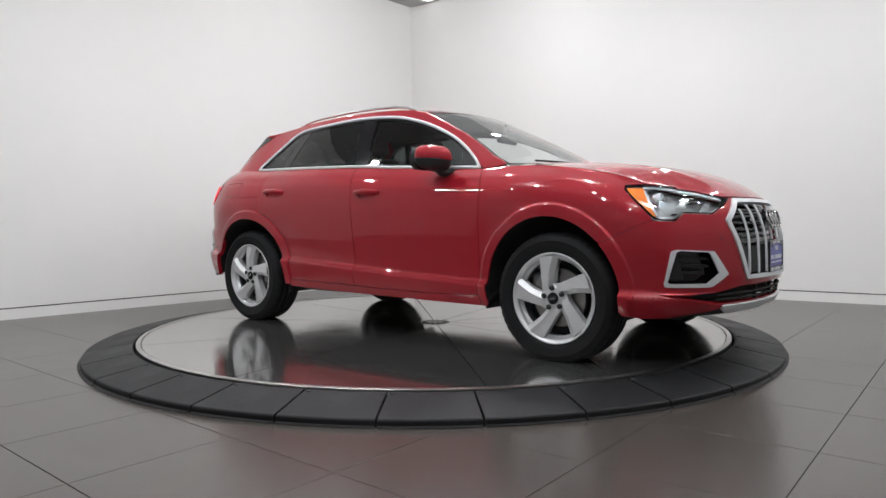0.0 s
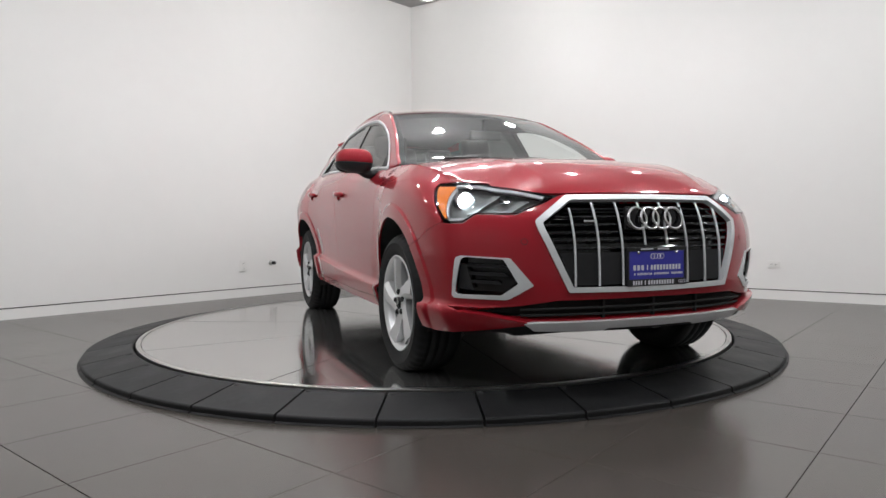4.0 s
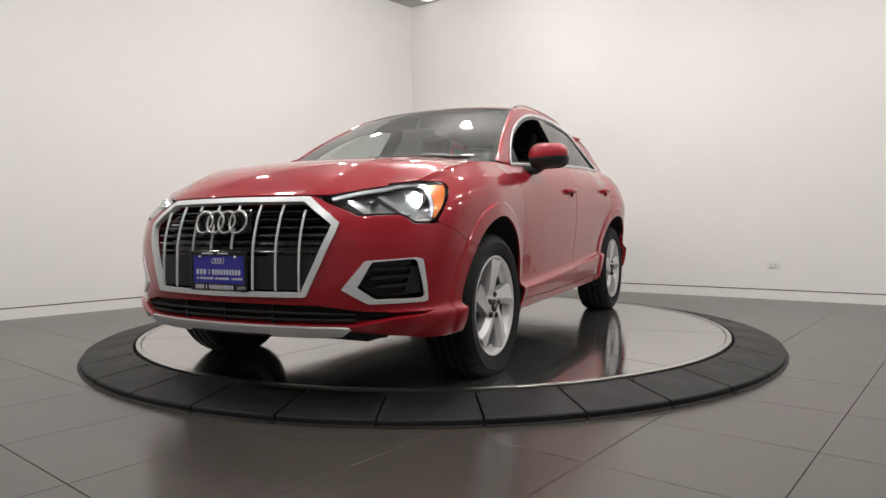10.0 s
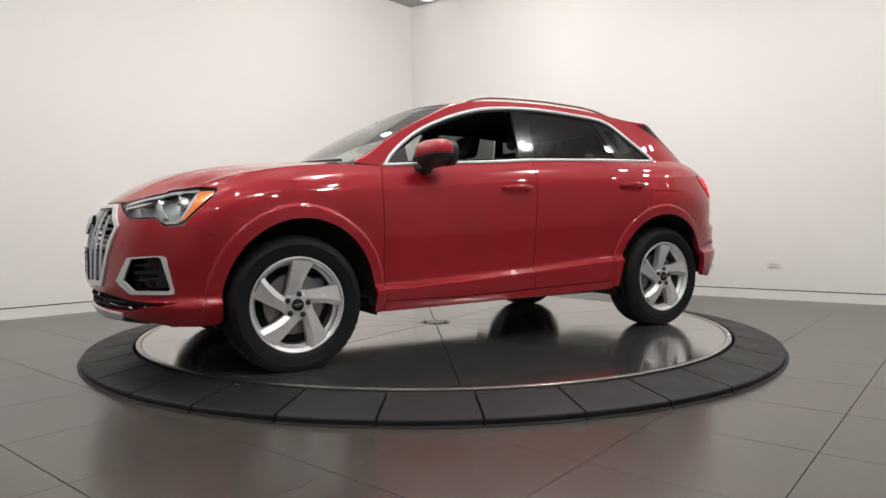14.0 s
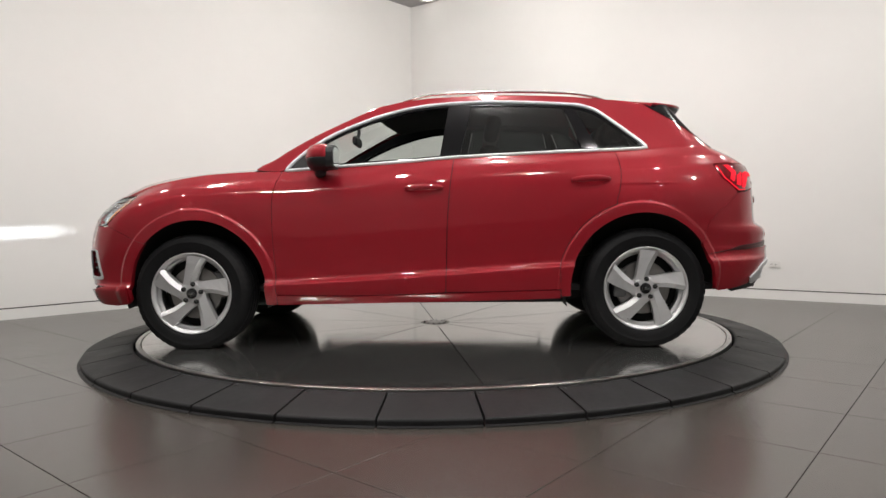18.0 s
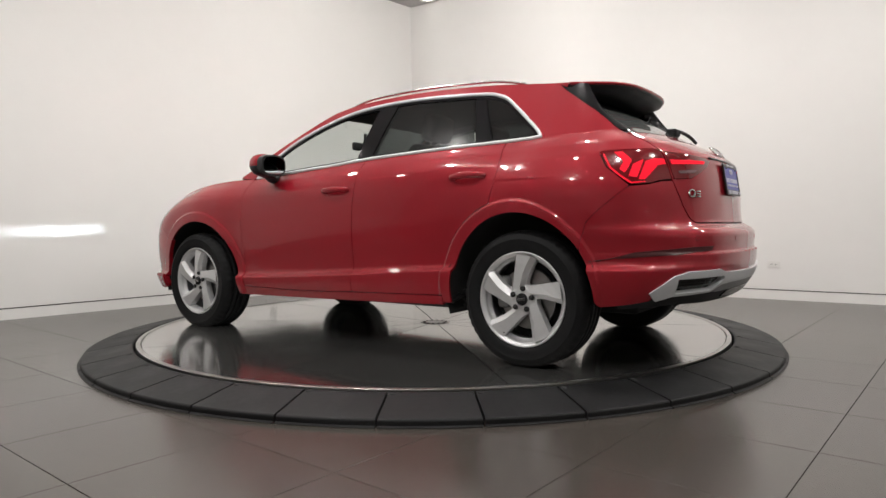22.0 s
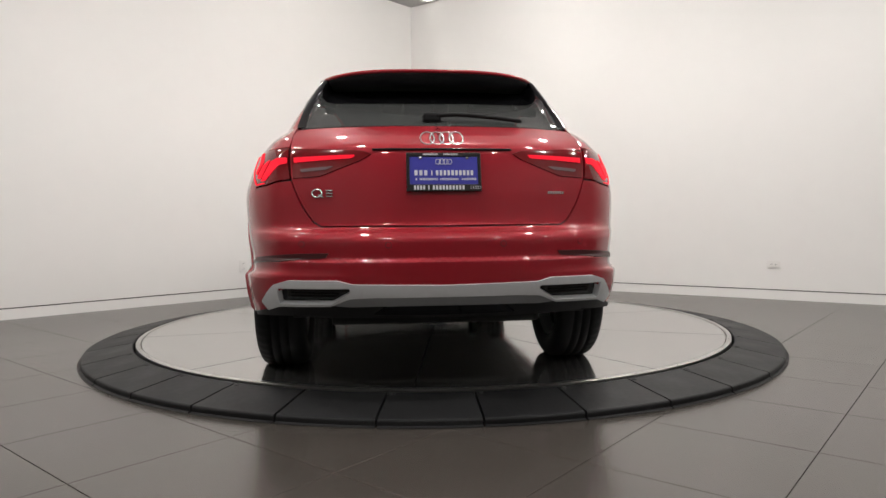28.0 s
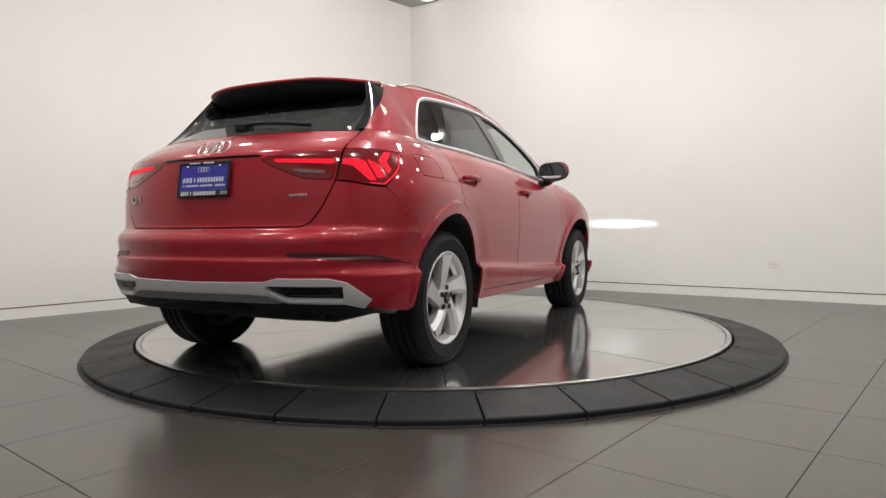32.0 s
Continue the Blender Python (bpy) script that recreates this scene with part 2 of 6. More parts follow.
# ---- room ----
def wall_between(name, a, b, label, paint=WALL_PAINT):
    """A plastered wall with a recessed dark joint over its skirting."""
    a, b = Vector((*a, 0)), Vector((*b, 0))
    d = (b - a).normalized()
    nrm = Vector((-d.y, d.x, 0))
    mid = Vector(((CORNER + LEFT_DIR * SIDE / 2 + RIGHT_DIR * SIDE / 2).x, (CORNER + LEFT_DIR * SIDE / 2 + RIGHT_DIR * SIDE / 2).y, 0))
    if (mid - a).dot(nrm) < 0:
        nrm = -nrm
    length = (b - a).length

    def slab(z0, z1, front, back):
        bm = bmesh.new()
        vs = []
        for z in (z0, z1):
            for s, o in ((-0.2 if front else 0, front), (length + 0.2, front), (length + 0.2, back), (-0.2, back)):
                p = a + d * s + nrm * o
                vs.append(bm.verts.new((p.x, p.y, z)))
        for f in ((0, 1, 2, 3), (7, 6, 5, 4), (0, 4, 5, 1), (1, 5, 6, 2), (2, 6, 7, 3), (3, 7, 4, 0)):
            bm.faces.new([vs[i] for i in f])
        bmesh.ops.recalc_face_normals(bm, faces=bm.faces)
        return bm
    w = part(name, slab(0.105, HEIGHT + 0.1, 0.0, -0.2), paint)
    tagged(w, label, "wall", kind="structure")
    part("baseboard", slab(0.0, 0.094, 0.002, -0.2), paint, w, "white flush skirting board")
    part("reveal", slab(0.094, 0.105, -0.012, -0.2), REVEAL, w, "dark shadow joint")
    return w, a, d, nrm


far_l = CORNER + LEFT_DIR * SIDE
far_r = CORNER + RIGHT_DIR * SIDE
near = CORNER + LEFT_DIR * SIDE + RIGHT_DIR * SIDE
WALL_L = wall_between("wall_left", CORNER, far_l, "smooth white plaster wall with flush skirting")
WALL_R = wall_between("wall_right", CORNER, far_r, "smooth white plaster wall with flush skirting")
# two unseen walls added behind the camera, darker to tone down reflections
wall_between("wall_back_left", far_l, near, "unseen plain wall added to close the room, grey to darken reflections", DARK_WALL)
wall_between("wall_back_right", far_r, near, "unseen plain wall added to close the room, grey to darken reflections", DARK_WALL)
ceil = part("ceiling", box(22, 22, 0.1, (0, 0, HEIGHT + 0.05), 0), CEIL_PAINT)
tagged(ceil, "matt grey painted showroom ceiling", "ceiling", kind="structure")

# ---- ceiling downlights ----
AX_U = Vector((-0.643, -0.766))
AX_V = Vector((0.766, -0.643))
LIGHT_0 = Vector((-0.06, 4.19))


def downlight(at, flush):
    root = new("ceiling_downlight")
    root.matrix_basis = pose(at[0], at[1], HEIGHT)
    tagged(root, "round opal ceiling lamp with white ring, lit", "downlight", "downlights in the ceiling")
    v, f = lathe([(0.115, -0.001), (0.117, -0.010), (0.100, -0.014), (0.085, -0.006)], 40, "z")
    part("ring", make_mesh("ring", v, f), PLASTIC_WHITE, root, "white metal ring")
    k = 0.08 if flush else 1.0
    v, f = lathe([(0.086, -0.004 * k), (0.083, -0.030 * k), (0.070, -0.056 * k), (0.045, -0.074 * k), (0.0005, -0.080 * k)], 32, "z")
    part("lamp", make_mesh("lamp", v, f), DOWNLIGHT_DIM if flush else DOWNLIGHT, root, "glowing opal lens" if flush else "glowing opal dome")
    return root


LIGHTS = []
for iu in range(5):
    for iv in range(0, 5):
        at = LIGHT_0 + AX_U * (1.9 * iu) + AX_V * (1.9 * iv)
        rel = at - CORNER
        # inside the four walls
        den = LEFT_DIR.x * RIGHT_DIR.y - LEFT_DIR.y * RIGHT_DIR.x
        u = (rel.x * RIGHT_DIR.y - rel.y * RIGHT_DIR.x) / den
        v = (LEFT_DIR.x * rel.y - LEFT_DIR.y * rel.x) / den
        if 0.15 < u < SIDE - 0.5 and 0.15 < v < SIDE - 0.5 and at.y > -6.0:
            LIGHTS.append((at, 0.04 if iu == 0 and iv == 0 else (0.15 if iu == 0 or iv == 0 else (1.75 if iu == 1 and iv == 1 else 0.93)), iu == 0 or iv == 0, (iu + iv) % 2))
for at, share, by_wall, odd in LIGHTS:
    downlight(at, by_wall)
    if by_wall:
        # the spots beside the walls are swivelled towards the turntable
        ld = bpy.data.lights.new("downlight_beam", "AREA")
        ld.shape = "DISK"
        ld.size = 0.16
        ld.spread = radians(105)
        ld.energy = 34.5 * share
        place = look((at[0], at[1], HEIGHT - 0.10), (at[0] * 0.45, at[1] * 0.45, 0.4))
    elif odd:
        # every other lamp throws its light down
        ld = bpy.data.lights.new("downlight_beam", "AREA")
        ld.shape = "DISK"
        ld.size = 0.16
        ld.energy = 30.0 * share
        place = look((at[0], at[1], HEIGHT - 0.10), (at[0], at[1] + 0.0001, 0))
    else:
        ld = bpy.data.lights.new("downlight_beam", "POINT")
        ld.shadow_soft_size = 0.075
        ld.energy = 57.0 * share
        place = pose(at[0], at[1], HEIGHT - 0.17)
    ld.color = (1.0, 0.975, 0.95)
    new("downlight_beam", ld).matrix_basis = place

# ---- floor of square tiles ----
ground = part("floor", box(22, 22, 0.1, (0, 0, -0.056), 0), GROUT)
tagged(ground, "grey square porcelain floor tiles with thin dark joints", "floor", kind="structure")
T1, T2 = 0.594, 0.581
N1 = Vector((math.sin(radians(49.8)), -math.cos(radians(49.8))))
N2 = Vector((math.cos(radians(49.8)), math.sin(radians(49.8))))
tile_bm = box(T1 - 0.003, T2 - 0.003, 0.02, (0, 0, -0.01), 0.0007, 1)
tile_me = bpy.data.meshes.new("tile")
tile_bm.to_mesh(tile_me)
tile_bm.free()
tile_me.materials.append(TILE)


# ---- turntable ----
table = new("turntable")
table.location = (0, 0, DISC)
tagged(table, "round brushed steel car turntable of ten plates", "turntable")


def sector(a0, a1, r0, r1, n=10, thick=0.02, k=0):
    bm = bmesh.new()
    uvl = bm.loops.layers.uv.new("grain")
    top, low = [], []
    g = 0.0032
    for r, rev in ((r0, False), (r1, True)):
        for i in range(n + 1):
            j = n - i if rev else i
            a = a0 + (a1 - a0) * j / n
            off = g * (1 if j == 0 else (-1 if j == n else 0))
            a += off / r
            top.append(bm.verts.new((r * math.cos(a), r * math.sin(a), 0)))
            low.append(bm.verts.new((r * math.cos(a), r * math.sin(a), -thick)))
    f = bm.faces.new(top)
    m = len(top)
    for i in range(m):
        bm.faces.new((top[i], low[i], low[(i + 1) % m], top[(i + 1) % m]))
    bmesh.ops.recalc_face_normals(bm, faces=bm.faces)
    am = (a0 + a1) / 2
    for fc in bm.faces:
        for lp in fc.loops:
            x, y = lp.vert.co.x, lp.vert.co.y
            lp[uvl].uv = (-x * math.sin(am) + y * math.cos(am), x * math.cos(am) + y * math.sin(am))
    return bm


for k in range(10):
    a0 = radians(74.5 + 36 * k)
    part("plate", sector(a0, a0 + radians(36), 0.11, 1.995, k=k), STEEL, table)
v, f = lathe([(2.028, -0.06), (2.028, 0.002), (2.024, 0.0035), (2.000, 0.0035), (1.997, -0.01)], 180, "z")
part("rim", make_mesh("rim", v, f, smooth=False), STEEL_RIM, table, "bright steel edge ring")
v, f = lathe([(0.0005, 0.003), (0.095, 0.003), (0.108, 0.0005), (0.108, -0.01)], 48, "z")
part("hub_cover", make_mesh("hub_cover", v, [q[::-1] for q in f], smooth=False), STEEL_RIM, table, "round steel hub cover")
bolt_v, bolt_f = lathe([(0.0005, 0.004), (0.009, 0.004), (0.010, 0.0)], 12, "z")
bolt_me = make_mesh("bolt", bolt_v, [q[::-1] for q in bolt_f])
bolt_me.materials.append(DARK_GAP)
for k in range(12):
    a = 2 * math.pi * k / 12
    part("bolt", bolt_me, None, table, m=pose(0.082 * math.cos(a), 0.082 * math.sin(a), 0.0015))
for k in range(40):
    a = radians(74.5 + 9 * k + 4.5)
    part("bolt", bolt_me, None, table, m=pose(2.012 * math.cos(a), 2.012 * math.sin(a), 0.002) @ Matrix.Scale(0.45, 4))
v, f = lathe([(0.0005, -0.021), (2.02, -0.021), (2.02, -0.07)], 96, "z")
part("frame", make_mesh("frame", v, [q[::-1] for q in f], smooth=False), DARK_GAP, table, "dark steel frame under the plates")

# ---- rubber ramp ring ----
ring_root = new("ramp_ring")
tagged(ring_root, "black rubber ramp ring of wedge segments round the turntable", "ramp ring")
SEG = 2 * math.pi / 34


def ramp_segment():
    bm = bmesh.new()
    prof = [(2.044, 0.0), (2.044, 0.066), (2.05, 0.072), (2.06, 0.073), (2.318, 0.034), (2.324, 0.031), (2.327, 0.025), (2.327, 0.008), (2.334, 0.007), (2.342, 0.004), (2.342, 0.0)]
    n = 6
    rows = []
    for i in range(n + 1):
        a = (SEG - 0.0046) * (i / n - 0.5)
        rows.append([bm.verts.new((r * math.cos(a), r * math.sin(a), z)) for r, z in prof])
    for i in range(n):
        for j in range(len(prof) - 1):
            bm.faces.new((rows[i][j], rows[i + 1][j], rows[i + 1][j + 1], rows[i][j + 1]))
    bm.faces.new(rows[0])
    bm.faces.new(rows[-1][::-1])
    bmesh.ops.recalc_face_normals(bm, faces=bm.faces)
    me = bpy.data.meshes.new("ramp_segment")
    bm.to_mesh(me)
    bm.free()
    me.materials.append(RUBBER)
    return me


seg_me = ramp_segment()
v, f = lathe([(0.0005, 0.003), (0.011, 0.003), (0.014, 0.0)], 14, "z")
stud_me = make_mesh("stud", v, [q[::-1] for q in f])
stud_me.materials.append(DARK_GAP)
for k in range(34):
    a = radians(-85.3) + SEG * (k + 0.5)
    sg = part("ramp_segment", seg_me, None, ring_root, m=Matrix.Rotation(a, 4, "Z"))
    part("stud", stud_me, None, sg, m=pose(2.075 * math.cos(-SEG / 2 + 0.012), 2.075 * math.sin(-SEG / 2 + 0.012), 0.0705, 0, 8, 0))


# ---- wall outlets ----
def outlet(wall, point, w=0.118, h=0.072, slots=True):
    _, a, d, nrm = wall
    s = (Vector((*point[:2], 0)) - a).dot(d)
    p = a + d * s
    ang = math.degrees(math.atan2(nrm.y, nrm.x))
    root = new("wall_outlet")
    root.matrix_basis = pose(p.x, p.y, point[2], 0, 0, ang)
    tagged(root, "white plastic electrical outlet plate on the wall", "outlet", "outlets on the walls")
    part("cover_plate", box(0.008, w, h, (0.004, 0, 0), 0.003), PLASTIC_WHITE, root)
    for y in ((-0.022, 0.022) if w > h else (0,)):
        for z in ((0,) if w > h else (-0.03, 0.03)):
            part("socket", box(0.004, 0.028, 0.034, (0.0095, y, z), 0.001), PLASTIC_WHITE, root)
            part("slot", box(0.002, 0.004, 0.010, (0.0122, y - 0.006, z), 0), DARK_GAP, root)
            part("slot", box(0.002, 0.004, 0.010, (0.0122, y + 0.006, z), 0), DARK_GAP, root)


outlet(WALL_R, (3.464, 1.79, 0.36))
outlet(WALL_L, (-2.195, 2.626, 0.353), 0.085, 0.125)


def wall_valve(wall, point):
    _, a, d, nrm = wall
    s = (Vector((*point[:2], 0)) - a).dot(d)
    p = a + d * s
    root = new("wall_valve")
    root.matrix_basis = pose(p.x, p.y, point[2], 0, 0, math.degrees(math.atan2(nrm.y, nrm.x)))
    tagged(root, "small metal pipe stub with black cap on the wall", "valve")
    v, f = lathe([(0.030, 0.0), (0.030, 0.006), (0.011, 0.008), (0.011, 0.05), (0.0005, 0.05)], 20, "x")
    part("pipe", make_mesh("pipe", v, f), STEEL_RIM, root)
    v, f = lathe([(0.017, 0.045), (0.019, 0.055), (0.019, 0.085), (0.0005, 0.088)], 20, "x")
    part("cap", make_mesh("cap", v, f), BLACK_TRIM, root, "black cap")


wall_valve(WALL_L, (-1.945, 2.888, 0.375))

# ---- car: body surface ----
# car space: x forward, y to its left, z up from the wheels' contact; origin between the axles
PLAN = [(2.228, 0.0), (2.222, 0.15), (2.196, 0.35), (2.155, 0.50), (2.092, 0.64), (2.015, 0.755), (1.94, 0.835), (1.84, 0.885), (1.72, 0.916),
        (1.55, 0.934), (1.34, 0.940), (1.10, 0.918), (0.85, 0.890), (0.4, 0.884), (0.0, 0.885), (-0.5, 0.886), (-0.85, 0.892), (-1.10, 0.910),
        (-1.34, 0.932), (-1.56, 0.928), (-1.73, 0.903), (-1.88, 0.853), (-1.99, 0.788), (-2.08, 0.698), (-2.15, 0.57), (-2.20, 0.42), (-2.23, 0.22), (-2.24, 0.0)]
_fine = smooth_path(PLAN, 12)
_fine = resample(_fine, 0.01)
_s = np.concatenate([[0], np.cumsum(np.linalg.norm(np.diff(_fine, axis=0), axis=1))])
S_END = _s[-1]
_tan = np.gradient(_fine, _s, axis=0)
_ker = np.ones(15) / 15
for _c in range(2):
    _pad = np.pad(_tan[:, _c], 7, mode="edge")
    _tan[:, _c] = np.convolve(_pad, _ker, mode="valid")
_tan /= np.linalg.norm(_tan, axis=1)[:, None]

belt = spl([(-2.3, 1.185), (-1.85, 1.18), (-1.35, 1.165), (-1.19, 1.158), (-0.78, 1.145), (-0.22, 1.122), (0.05, 1.102), (0.81, 1.055), (0.97, 1.056),
            (1.22, 1.045), (1.45, 1.015), (1.65, 0.972), (1.74, 0.940), (1.80, 0.916), (1.92, 0.872), (2.05, 0.86), (2.3, 0.855)])
crease = spl([(-2.3, 0.52), (-0.84, 0.475), (-0.02, 0.421), (0.9, 0.378), (2.3, 0.36)])
upper = spl([(0, 0), (0.032, 0.028), (0.052, 0.0325), (0.12, 0.0305), (0.28, 0.018), (0.44, 0.010), (0.58, 0.009), (0.70, 0.014), (0.80, 0.026), (0.90, 0.058), (1.0, 0.116)])
k_side = spl([(-2.3, 1.7), (-1.85, 1.75), (-1.37, 1.78), (-0.8, 1.05), (0.0, 0.92), (0.8, 1.0), (1.3, 1.35), (1.75, 1.35), (2.3, 1.2)])
front_in = spl([(0.2, -0.10), (0.26, -0.06), (0.30, -0.035), (0.36, -0.012), (0.45, 0.0), (0.62, -0.006), (0.75, -0.036), (0.84, -0.085), (0.90, -0.15), (1.1, -0.5)])
rear_in = spl([(0.2, 0.26), (0.26, 0.17), (0.35, 0.075), (0.45, 0.015), (0.52, 0.0), (0.575, -0.004), (0.585, 0.012), (0.66, 0.008), (0.695, 0.030), (0.715, 0.070), (0.74, 0.082),
               (0.87, 0.092), (1.03, 0.118), (1.06, 0.130), (1.106, 0.19), (1.17, 0.32), (1.42, 0.75), (1.6, 1.05)])


def step(a, b, x):
    t = np.clip((x - a) / (b - a), 0, 1)
    return t * t * (3 - 2 * t)


lean = spl([(-2.3, 1.5), (-1.4, 1.5), (-0.5, 1.22), (0.3, 1.12), (1.0, 1.08)])
FLARES = ((1.312, 0.470, 0.489), (-1.297, 0.468, 0.503))
MOUTHS = ((1.306, 0.404, 0.420), (-1.315, 0.413, 0.438))


def oval(which, grow, a0, a1, n=30):
    """Points of a wheel opening or of a flare's edge, by angle from the front."""
    cx, rx, rz = which
    return [(cx + (rx + grow) * math.cos(radians(a)), 0.345 + (rz + grow) * math.sin(radians(a))) for a in np.linspace(a0, a1, n + 1)]


def side_in(x, z):
    """How far the flank lies inside the widest outline."""
    zc, zb = crease(x), belt(x)
    low = 0.05 * np.clip((zc - z) / (zc - 0.24), 0, 2.0) ** 1.6
    u = np.clip((z - zc) / (zb - zc), 0, 1)
    k = k_side(x)
    mix = step(0.55, 1.0, u)
    up = upper(u) * (1 + (k - 1) * mix)
    over = np.maximum(z - zb, 0)
    house = (over * 0.36 + over * over * 0.25) * lean(x)
    up = up + 0.032 * step(0.5, 0.82, u) * (1 - step(0.84, 1.0, u)) * (1 - step(-1.25, -0.75, x))
    out = np.where(z < zc, low, up) + house
    for cx, rx, rz in FLARES:
        d = (np.hypot((x - cx) / rx, (z - 0.345) / rz) - 1) * rx
        flare = 0.009 * (1 - step(-0.008, 0.006, d)) - 0.007 * (1 - step(0.0, 0.16, d))
        out = out - np.where(z < 0.95, np.where(d < 0.16, flare, 0), 0)
    return out


def P(s, z):
    """The body's skin at the length s round the plan and the height z."""
    s, z = np.asarray(s, float), np.asarray(z, float)
    x0, y0 = np.interp(s, _s, _fine[:, 0]), np.interp(s, _s, _fine[:, 1])
    tx, ty = np.interp(s, _s, _tan[:, 0]), np.interp(s, _s, _tan[:, 1])
    nx, ny = ty, -tx
    wf, wr, ws = np.clip(nx, 0, 1), np.clip(-nx, 0, 1), np.clip(ny, 0, 1)
    x = x0 + wf * front_in(z) + wr * rear_in(z)
    y = y0 - ws * side_in(x0, z)
    return np.stack([x, y, z + 0 * s], -1)


def P_normal(s, z):
    e = 0.004
    du = P(s + e, z) - P(s - e, z)
    dz = P(s, z + e) - P(s, z - e)
    n = np.cross(du, dz)
    n /= np.linalg.norm(n, axis=-1)[..., None] + 1e-12
    return n


_probe = np.linspace(0, S_END, 1200)


def s_of_x(x, z):
    """The length round the plan at which the skin reaches x, on the flank."""
    q = P(_probe, np.full(_probe.shape, z))[:, 0]
    n = int(q.argmin()) + 1
    i = np.argsort(q[:n])
    return float(np.interp(x, q[:n][i], _probe[:n][i]))


def s_of_y(y, z, rear=False):
    """The same for y, on the nose or on the tail."""
    half = _probe > S_END / 2 if rear else _probe < S_END / 2
    pts = P(_probe, np.full(_probe.shape, z))
    sel = half & ((pts[:, 0] < -1.5) if rear else (pts[:, 0] > 1.5))
    q, ss = pts[sel, 1], _probe[sel]
    if rear:
        q, ss = q[::-1], ss[::-1]
    q = np.maximum.accumulate(q) + np.arange(len(q)) * 1e-9
    return float(np.interp(y, q, ss))


def on_side(points):
    return [(s_of_x(x, z), z) for x, z in points]


def on_nose(points):
    return [(s_of_y(y, z) if y >= 0 else -s_of_y(-y, z), z) for y, z in points]


def on_tail(points):
    return [(s_of_y(y, z, True) if y >= 0 else 2 * S_END - s_of_y(-y, z, True), z) for y, z in points]


def skin(s, z):
    """The skin, also past the nose and the tail on the right-hand side."""
    s, z = np.asarray(s, float), np.asarray(z, float)
    flip = (s < 0) | (s > S_END)
    q = np.where(s < 0, -s, np.where(s > S_END, 2 * S_END - s, s))
    p = P(q, z)
    p[..., 1] = np.where(flip, -p[..., 1], p[..., 1])
    return p


def skin_normal(s, z):
    e = 0.004
    du = skin(s + e, z) - skin(s - e, z)
    dz = skin(s, z + e) - skin(s, z - e)
    n = np.cross(du, dz)
    return n / (np.linalg.norm(n, axis=-1)[..., None] + 1e-12)


def inside(poly, pts):
    poly, pts = np.asarray(poly), np.asarray(pts)
    x, y = pts[:, 0], pts[:, 1]
    r = np.zeros(len(pts), bool)
    j = len(poly) - 1
    for i in range(len(poly)):
        xi, yi, xj, yj = *poly[i], *poly[j]
        c = ((yi > y) != (yj > y)) & (x < (xj - xi) * (y - yi) / (yj - yi + 1e-15) + xi)
        r ^= c
        j = i
    return r


def inset(poly, d):
    """Moves a closed outline inwards by d."""
    p = np.asarray(poly, float)
    area = 0.5 * np.sum(p[:, 0] * np.roll(p[:, 1], -1) - np.roll(p[:, 0], -1) * p[:, 1])
    a, b = np.roll(p, 1, axis=0), np.roll(p, -1, axis=0)
    e1, e2 = p - a, b - p
    e1 /= np.linalg.norm(e1, axis=1)[:, None] + 1e-9
    e2 /= np.linalg.norm(e2, axis=1)[:, None] + 1e-9
    sg = 1 if area > 0 else -1
    n1, n2 = np.stack([-e1[:, 1], e1[:, 0]], -1) * sg, np.stack([-e2[:, 1], e2[:, 0]], -1) * sg
    n = n1 + n2
    ln = np.linalg.norm(n, axis=1)[:, None]
    n = n / np.maximum(ln, 0.4) ** 2 * 2
    return p + n * d * np.minimum(1, 1)


from mathutils.geometry import delaunay_2d_cdt


